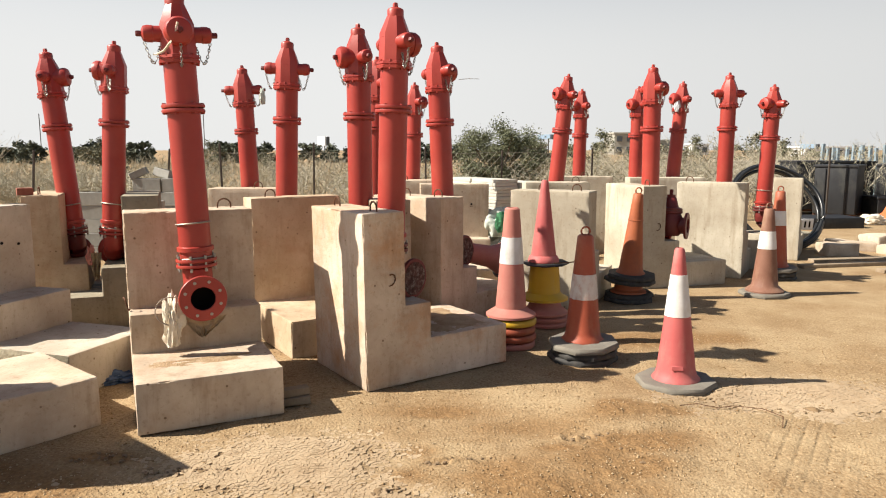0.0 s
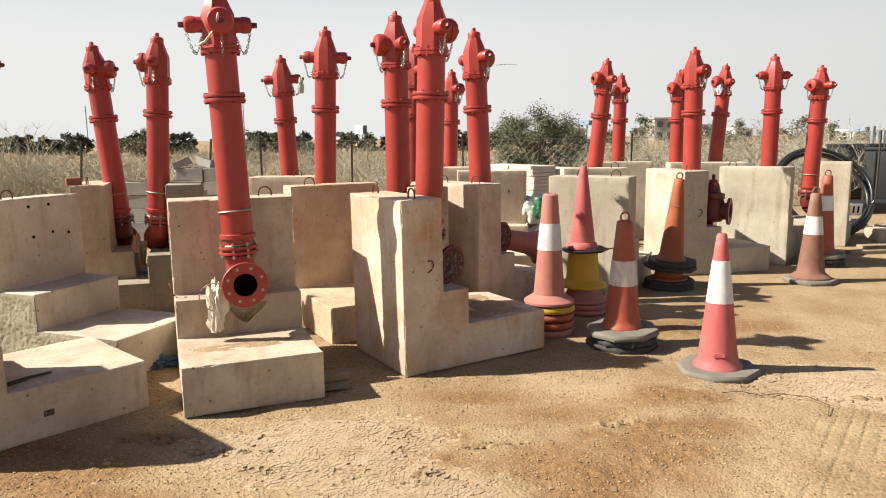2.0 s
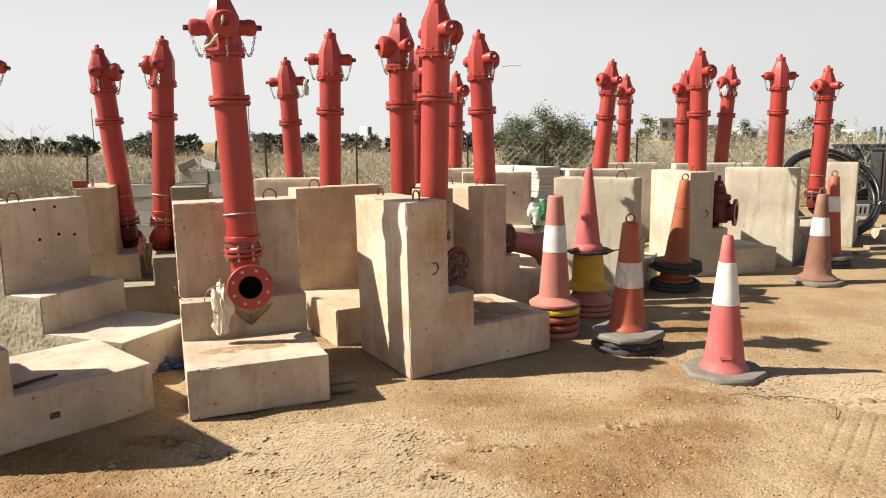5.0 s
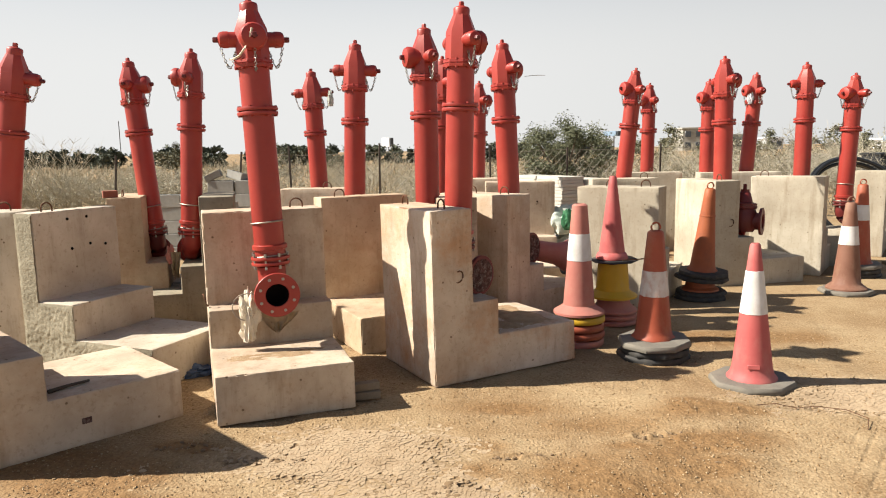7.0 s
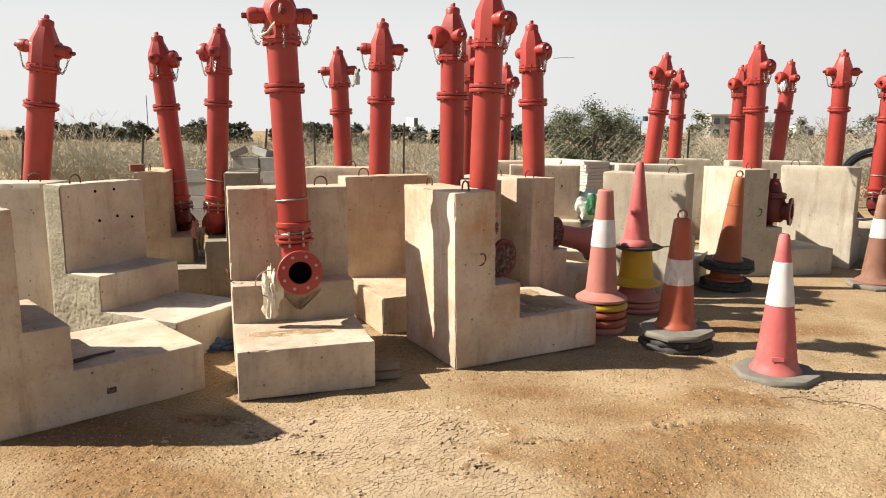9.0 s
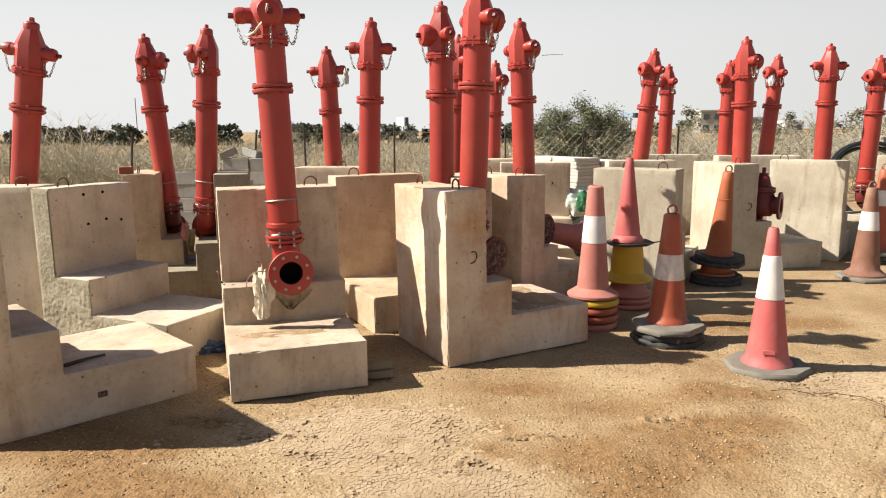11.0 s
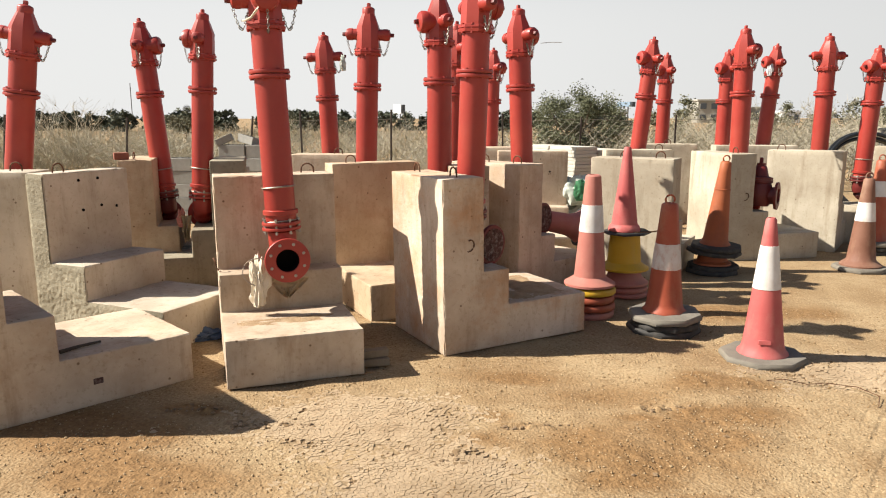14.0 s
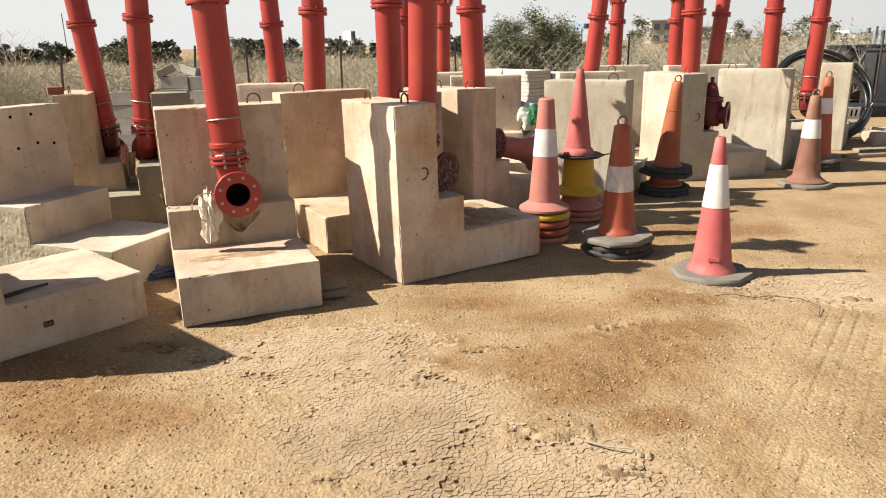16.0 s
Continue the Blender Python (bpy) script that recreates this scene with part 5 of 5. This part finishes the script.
# ---- scrub, trees and straw ----
def twig_mesh(seed, stems, height, spread_r, sub=7, thick=0.012):
    """Bare crooked shrub: stems that fork into fine twigs."""
    r = random.Random(seed)
    vs, fs = [], []

    def bar(p, q, ra, rb):
        d = (q - p).normalized()
        a = d.cross(Vector((0.3, 0.2, 0.93))).normalized()
        b = d.cross(a)
        k = len(vs)
        for c, rr in ((p, ra), (q, rb)):
            for t in range(3):
                u = t * 2.094
                vs.append(c + rr * (math.cos(u) * a + math.sin(u) * b))
        for t in range(3):
            s = (t + 1) % 3
            fs.append((k + t, k + s, k + 3 + s, k + 3 + t))

    def grow(p, d, length, ra, depth):
        q = p
        for s in range(3):
            d = (d + Vector((r.uniform(-0.3, 0.3), r.uniform(-0.3, 0.3), r.uniform(-0.12, 0.3)))).normalized()
            e = q + d * length / 3
            bar(q, e, ra * (1 - s * 0.22), ra * (0.78 - s * 0.22))
            q = e
            if depth > 0:
                for _ in range(sub if s else sub // 2):
                    side = Vector((r.uniform(-1, 1), r.uniform(-1, 1), r.uniform(-0.1, 0.9)))
                    if r.random() < 0.5:
                        grow(q, (d * 0.8 + side).normalized(), length * r.uniform(0.3, 0.55), ra * 0.5, depth - 1)

    for _ in range(stems):
        t = r.uniform(0, 6.283)
        d = Vector((math.cos(t) * spread_r, math.sin(t) * spread_r, 1.0)).normalized()
        grow(Vector((0.12 * math.cos(t), 0.12 * math.sin(t), -0.03)), d, height * r.uniform(0.7, 1.0), thick, 2)
    me = bpy.data.meshes.new("stems")
    me.from_pydata([tuple(v) for v in vs], [], fs)
    me.materials.append(TWIG)
    return me


def leaf_mesh(seed, count, shape, size, material, name="leaves"):
    """Many small leaf blades scattered by shape(r) -> centre."""
    r = random.Random(seed)
    vs, fs = [], []
    for _ in range(count):
        c = shape(r)
        a = Vector((r.uniform(-1, 1), r.uniform(-1, 1), r.uniform(-0.6, 0.6))).normalized()
        b = a.cross(Vector((r.uniform(-1, 1), r.uniform(-1, 1), r.uniform(-1, 1)))).normalized()
        s = size * r.uniform(0.6, 1.4)
        k = len(vs)
        vs += [c - a * s, c + b * s * 0.45, c + a * s, c - b * s * 0.45]
        fs.append((k, k + 1, k + 2, k + 3))
    me = bpy.data.meshes.new(name)
    me.from_pydata([tuple(v) for v in vs], [], fs)
    me.materials.append(material)
    return me


def scatter_thing(name, stems, leaves, m, label, category, group, names=("shrub_wood", "foliage")):
    top = empty(name, m, label, category, group)
    for nm, me in zip(names, (stems, leaves)):
        if me:
            new(nm, me).parent = top
    return top


kinds = []
for k in range(5):
    st = twig_mesh(20 + k, 11, 1.25, 0.75, 6, 0.010)
    pick = [v.co.copy() for v in st.vertices if v.co.z > 0.25]
    lv = leaf_mesh(40 + k, 900, lambda r: r.choice(pick) + Vector((r.uniform(-0.03, 0.03), r.uniform(-0.03, 0.03), r.uniform(-0.03, 0.03))), 0.017, DRYLEAF)
    kinds.append((st, lv))
r2 = random.Random(11)
for k in range(95):
    x = r2.uniform(-15, 15)
    y = 15.3 + 0.25 * max(0, x) + r2.random() ** 1.4 * 11
    if -0.3 < x < 3.4 and y > 16.5:
        continue
    s = r2.uniform(0.8, 1.3) * (1 + max(0, y - 17) * 0.01)
    scatter_thing("dry_bush", *kinds[k % 5], pose(x, y, 0, 0, 0, r2.uniform(0, 360)) @ Matrix.Diagonal((s * 1.15, s * 1.15, s * (0.66 if x < 4 else 0.9), 1)), "leafless grey-brown desert shrub behind the fence", "bush", "dry shrubs behind the fence")
tall = twig_mesh(77, 7, 1.6, 0.34, 6, 0.015)
for x, y, s in ((-10.2, 15.6, 0.95), (-10.9, 15.9, 0.75), (-12.6, 16.2, 0.8), (-8.2, 16.4, 0.6), (-6.2, 16.0, 0.7), (-3.4, 16.3, 0.65), (6.4, 18.2, 0.7)):
    scatter_thing("bare_shrub", tall, None, pose(x, y, 0.0, 0, 0, 70 * x) @ Matrix.Diagonal((s * 1.2, s * 1.2, s, 1)), "tall bare leafless shrub behind the fence", "bush", "bare shrubs")


def tree(name, m, height, crown, seed, leaves, leaf, material, label, group, clumps=26, low=0.35):
    """Tapered trunk and limbs with a ragged crown of leaf clumps."""
    r = random.Random(seed)
    bm = bmesh.new()
    hubs = []
    for k in range(5):
        t = 6.283 * k / 5 + r.uniform(-0.4, 0.4)
        reach = crown * r.uniform(0.3, 0.7)
        end = Vector((reach * math.cos(t), reach * math.sin(t), height * r.uniform(0.55, 0.85)))
        mid = Vector((end.x * 0.35, end.y * 0.35, end.z * 0.5))
        tube([(0.04 * math.cos(t), 0.04 * math.sin(t), -0.05), mid, end], height * 0.022, 6, bm, height * 0.006)
    for _ in range(clumps):
        t, q = r.uniform(0, 6.283), math.sqrt(r.random())
        hubs.append((Vector((crown * q * math.cos(t), crown * q * math.sin(t), height * (low + (0.93 - low) * r.random() * (1 - 0.35 * q * q)))), crown * r.uniform(0.16, 0.32)))

    def spot(g):
        c, s = g.choice(hubs)
        v = Vector((g.gauss(0, 1), g.gauss(0, 1), g.gauss(0, 0.75)))
        return c + v * s * 0.45

    top = empty(name, m, label, "tree", group)
    part("trunk", bm, BARK, top)
    new("crown", leaf_mesh(seed + 500, leaves, spot, leaf, material, "crown")).parent = top
    return top


tree("acacia_tree", pose(1.75, 22.5, 0), 2.65, 1.35, 3, 36000, 0.035, LEAF, "low spreading green acacia beyond the fence", "", 75, 0.08)
t0 = tree("far_tree", pose(0, 0, 0), 4.2, 2.2, 8, 1700, 0.34, DARKLEAF, "dark green tree on the far edge of the field", "far tree row", 22, 0.12)
t1 = tree("far_tree", pose(0, 0, 0), 3.6, 2.6, 9, 1700, 0.34, DARKLEAF, "dark green tree on the far edge of the field", "far tree row", 20, 0.1)
t0.matrix_basis, t1.matrix_basis = pose(-58, 84, 0, 0, 0, 40) @ Matrix.Scale(0.64, 4), pose(-55, 86, 0) @ Matrix.Scale(0.64, 4)
r3 = random.Random(21)
for k in range(46):
    x = -72 + 1.85 * k + r3.uniform(-0.8, 0.8)
    if k % 9 == 5:
        continue
    s = r3.uniform(0.48, 0.74)
    copy_thing((t0, t1)[k % 2], pose(x, 84 + r3.uniform(-4, 4), 0, 0, 0, r3.uniform(0, 360)) @ Matrix.Scale(s, 4)).scale = (s, s, s)
g0 = tree("shrub_tree", pose(7.0, 33, 0), 2.6, 1.6, 31, 2600, 0.07, mat("olive_leaf", (0.099, 0.099, 0.057), (0.144, 0.137, 0.084), 0.85, 0, 2, 20, 0.1, vary=0.2), "dusty olive shrub tree beyond the fence", "shrub trees", 22, 0.1)
for k, (x, y, s) in enumerate(((9.5, 32, 0.75), (12.2, 34, 0.9), (15.0, 33, 0.95), (17.6, 36, 0.85), (20.5, 35, 0.7), (4.6, 36, 0.6), (-3.5, 40, 0.7), (-9, 38, 0.75), (-14, 42, 0.85), (-19, 40, 0.9))):
    copy_thing(g0, pose(x, y, 0, 0, 0, 50 * k)).scale = (s, s, s)

# drifted sand on the foot of the stained block
def drift(x, y, z, turn, sx, sy, h, seed, label):
    bm = bmesh.new()
    bmesh.ops.create_grid(bm, x_segments=36, y_segments=36, size=1)
    for v in bm.verts:
        d = max(abs(v.co.x) ** 2.4, abs(v.co.y) ** 2.4)
        k = max(0.0, 1 - d) * (0.45 + 0.9 * noise.noise(v.co * 2.2 + Vector((seed, 0, 0)))) + 0.12 * noise.noise(v.co * 11)
        v.co = Vector((v.co.x * sx, v.co.y * sy, h * max(k, -0.1) - 0.003))
    return tagged(part("sand_drift", bm, SAND, m=pose(x, y, z, 0, 0, turn)), label, "sand")


drift(-0.07, 5.32, 0.307, 33.6, 0.30, 0.37, 0.038, 2.0, "brown sand drifted over a block's foot")
drift(-1.47, 4.27, 0.304, -65.2, 0.08, 0.34, 0.010, 5.0, "thin brown sand along a block's step")

# straw on the field, one mass
rg = np.random.default_rng(4)
n = 16000
sx, sy = rg.uniform(-1, 1, n), 15.2 + rg.random(n) ** 1.7 * 60
sx = sx * (8 + sy * 0.75)
keep = (sx < 6) | (sy > 24)
sx, sy, n = sx[keep], sy[keep], int(keep.sum())
hh = rg.uniform(0.12, 0.5, n) * (0.7 + sy / 60)
dx, dy = rg.normal(0, 0.12, n), rg.normal(0, 0.12, n)
ww = 0.008 + sy * 0.00055
vs = np.stack([np.stack([sx - ww, sy, 0 * sx], 1), np.stack([sx + ww, sy, 0 * sx], 1), np.stack([sx + dx, sy + dy, hh], 1)], 1).reshape(-1, 3)
me = bpy.data.meshes.new("straw")
me.from_pydata(vs.tolist(), [], np.arange(n * 3).reshape(-1, 3).tolist())
me.materials.append(GRASS)
tagged(new("dry_grass", me), "sparse straw-coloured dry grass on the field", "grass", kind="stuff")

# ---- far buildings and hoardings ----
def far_building(x, y, w, d, h, floors, cols, label, material=WALL_FAR):
    b = empty("far_building", pose(x, y, 0), label, "building")
    part("wall", box(w, d, h, 0.05, seg=1), material, b)
    part("roof", box(w + 0.6, d + 0.6, 0.5, 0.05, seg=1, m=pose(0, 0, h)), material, b)
    for f in range(floors):
        for k in range(cols):
            win = part("window", box(w / cols * 0.55, 0.3, h / floors * 0.5, 0.03, seg=1), GLASS_FAR, b, m=pose(-w / 2 + w / cols * (k + 0.5), -d / 2 - 0.05, h / floors * (f + 0.28)))
    return b


far_building(57, 220, 12, 14, 6.2, 2, 4, "sand-coloured two-storey building on the horizon")
far_building(68, 228, 12, 12, 4.2, 1, 5, "low sand-coloured building on the horizon")
far_building(76, 214, 5, 6, 2.9, 1, 2, "low white cabin on the horizon", WHITE)
far_building(22, 190, 10, 8, 2.6, 1, 4, "low pale building on the horizon")
far_building(92, 170, 16, 8, 1.9, 1, 5, "low pale wall-like building on the horizon", WHITE)
tagged(part("boundary_wall", box(6, 0.2, 1.2, 0.02), WALL_FAR, m=pose(13.5, 26, 0, 0, 0, -4)), "low sand-coloured boundary wall", "wall", kind="structure")


def hoarding(x, y, w, h, z, material, label):
    b = empty("billboard", pose(x, y, 0, 0, 0, -38), label, "billboard")
    part("panel", box(w, 0.3, h, 0.03, seg=1, m=pose(0, 0, z)), material, b)
    part("panel_side", box(0.28 * w, 0.35, h * 0.98, 0.02, seg=1, m=pose(w * 0.62, 0.3, z, 0, 0, 70)), GLASS_FAR, b)
    for s in (-0.3, 0.3):
        part("post", box(0.15, 0.15, z, 0.01, seg=1, m=pose(s * w, 0.1, 0)), POST, b)
    return b


hoarding(-25.4, 150, 2.4, 1.9, 2.4, WHITE, "white billboard on posts far across the field")
hoarding(76.5, 150, 3.0, 1.0, 1.75, BLUE, "blue and white hoarding in the distance")
hoarding(17.0, 120, 2.4, 0.8, 3.3, BLUE, "blue hoarding in the distance")
for k, (x, h) in enumerate(((-118, 12), (-70, 14), (-47, 11))):
    tagged(part("mast", tube([(x, 210, 0), (x, 210, h)], 0.12, 5), POST), "thin mast far across the field", "mast")

# ---- small things on the sand ----
def ground_z(x, y):
    return float(ground_height(np.array([x]), np.array([y]))[0])


def clods(name, label, spots, size, seed, material):
    r = random.Random(seed)
    for x, y in spots:
        bm = bmesh.new()
        bmesh.ops.create_icosphere(bm, subdivisions=2, radius=1)
        for v in bm.verts:
            v.co *= 1 + 0.5 * noise.noise(v.co * 1.6 + Vector((x * 9, y * 9, 0)))
        s = size * r.uniform(0.6, 1.4)
        bm.transform(Matrix.Diagonal((s * r.uniform(1, 1.6), s, s * 0.6, 1)))
        tagged(part(name, bm, material, m=pose(x, y, ground_z(x, y) + s * 0.25, r.uniform(-20, 20), 0, r.uniform(0, 360)), smooth=35), label, "clod", "clods on the sand")


DIRT = mat("dirt_clod", (0.152, 0.099, 0.053), (0.243, 0.167, 0.099), 0.95, 0, 9, 60, 0.5)
PEBBLE = mat("pebble", (0.30, 0.215, 0.125), (0.46, 0.36, 0.235), 0.95, 0, 20, 60, 0.2, vary=0.1, spec=0.1)


def cluster(cx, cy, rx, ry, n):
    """Spots crowding towards the middle of an ellipse."""
    return [(cx + rx * math.cos(k * 2.4) * math.sqrt(k / n), cy + ry * math.sin(k * 2.4 + 0.2 * k) * math.sqrt(k / n)) for k in range(n)]


clods("dirt_clod", "dark dry dirt clod on the sand", cluster(-1.3, 3.34, 0.3, 0.04, 24) + cluster(-1.8, 3.51, 0.2, 0.06, 20) + cluster(0.81, 3.77, 0.18, 0.05, 16) + cluster(0.07, 3.47, 0.2, 0.05, 16) + cluster(0.31, 2.62, 0.18, 0.14, 18) + cluster(0.49, 2.34, 0.12, 0.08, 14) + cluster(-0.3, 3.08, 0.1, 0.09, 10) + cluster(-0.29, 2.38, 0.1, 0.08, 8) + cluster(2.3, 4.2, 0.2, 0.07, 10) + [(0.95, 3.6), (1.3, 2.9), (-0.57, 2.3), (0.5, 3.0), (0.6, 3.02), (1.02, 3.42)], 0.0085, 3, DIRT)
clods("mud_lump", "pale dried mud lump on the cracked crust", [(0.655, 2.475), (0.625, 2.485)], 0.022, 8, MUD)
rg = np.random.default_rng(9)
n = 9000
px, py = rg.uniform(-3.3, 5.5, n), 1.8 + rg.random(n) ** 1.3 * 6.2
ps = 0.0024 + 0.0045 * rg.random(n) ** 4
pz = ground_height(px, py) + ps * 0.35 + 0.003
octa = np.array([(1, 0, 0), (-1, 0, 0), (0, 1, 0), (0, -1, 0), (0, 0, 0.7), (0, 0, -0.7)])
of = np.array([(0, 2, 4), (2, 1, 4), (1, 3, 4), (3, 0, 4), (2, 0, 5), (1, 2, 5), (3, 1, 5), (0, 3, 5)])
vs = (octa[None] * (ps[:, None, None] * rg.uniform(0.6, 1.4, (n, 6, 1))) + np.stack([px, py, pz], 1)[:, None]).reshape(-1, 3)
me = bpy.data.meshes.new("pebbles")
me.from_pydata(vs.tolist(), [], (of[None] + 6 * np.arange(n)[:, None, None]).reshape(-1, 3).tolist())
me.materials.append(PEBBLE)
tagged(new("pebbles", me), "small pale pebbles scattered over the sand", "pebbles", kind="stuff")


def crumb_material():
    """Crumbs of sand and soil: each its own tone."""
    m = bpy.data.materials.new("soil_crumb")
    m.use_nodes = True
    n, link = m.node_tree.nodes, m.node_tree.links.new
    b = n["Principled BSDF"]
    b.inputs["Roughness"].default_value, b.inputs["Specular IOR Level"].default_value = 0.95, 0.1
    geo, ramp = n.new("ShaderNodeNewGeometry"), n.new("ShaderNodeValToRGB")
    ramp.color_ramp.elements[0].color = (0.20, 0.118, 0.052, 1)
    ramp.color_ramp.elements[1].color = (0.42, 0.315, 0.19, 1)
    link(geo.outputs["Random Per Island"], ramp.inputs[0])
    link(ramp.outputs[0], b.inputs["Base Color"])
    return m


# loose crumbs strewn over the sand, thickest where the soil was scuffed up
n = 42000
qx, qy = rg.uniform(-2.6, 3.4, n), 1.8 + rg.random(n) ** 1.2 * 4.2
keep = value_noise(qx, qy, 0.28, 33) * 0.6 + value_noise(qx, qy, 0.11, 34) * 0.6 > rg.uniform(0.2, 1.0, n)
qx, qy, n = qx[keep], qy[keep], int(keep.sum())
qs = 0.0024 + 0.0056 * rg.random(n) ** 2.5
qz = ground_height(qx, qy) + qs * 0.35
vs = (octa[None] * (qs[:, None, None] * rg.uniform(0.5, 1.5, (n, 6, 1))) + np.stack([qx, qy, qz], 1)[:, None]).reshape(-1, 3)
me = bpy.data.meshes.new("soil_crumbs")
me.from_pydata(vs.tolist(), [], (of[None] + 6 * np.arange(n)[:, None, None]).reshape(-1, 3).tolist())
me.materials.append(crumb_material())
tagged(new("soil_crumbs", me), "loose brown soil crumbs strewn over the sand", "soil", kind="stuff")
tagged(part("wire", tube([(1.47, 4.235, 0.02), (1.58, 4.225, 0.035), (1.70, 4.195, 0.02), (1.80, 4.20, 0.03), (1.95, 4.14, 0.035), (2.02, 4.02, 0.03), (1.95, 3.88, 0.02)], 0.0026, 5), RUST), "thin bent wire lying on the sand", "wire")
tagged(part("twig", tube([(0.42, 2.56, 0.015), (0.50, 2.51, 0.022), (0.60, 2.49, 0.025)], 0.005, 5, r_end=0.003), TWIG), "small dry twig lying on the mud", "twig")
crumple("plastic_bag", -2.00, 7.98, 2.10, 0.03, 0.03, 0.09, WHITE_BAG, "torn white plastic bag caught on a hydrant nozzle", "bag", 12.0, 0, 0.5)
crumple("plastic_bag", 3.53, 10.86, 2.17, 0.04, 0.03, 0.10, WHITE, "torn white tag hanging from a hydrant", "bag", 13.0, 0, 0.5)
tagged(part("strap", tube([(-1.595, 4.40, 2.36), (-1.615, 4.405, 2.30), (-1.65, 4.41, 2.24), (-1.70, 4.435, 2.195), (-1.75, 4.46, 2.18), (-1.79, 4.51, 2.185)], 0.007, 6), CLOTH), "twisted pale strap hanging over a hydrant head", "strap")
tagged(part("brick", box(0.13, 0.10, 0.065, 0.006), mat("red_brick", (0.228, 0.076, 0.046), (0.289, 0.106, 0.068), 0.9, 0, 10, 80, 0.4), m=pose(-3.79, 6.42, 1.192, 0, 0, 35)), "single red clay brick lying on a block", "brick")
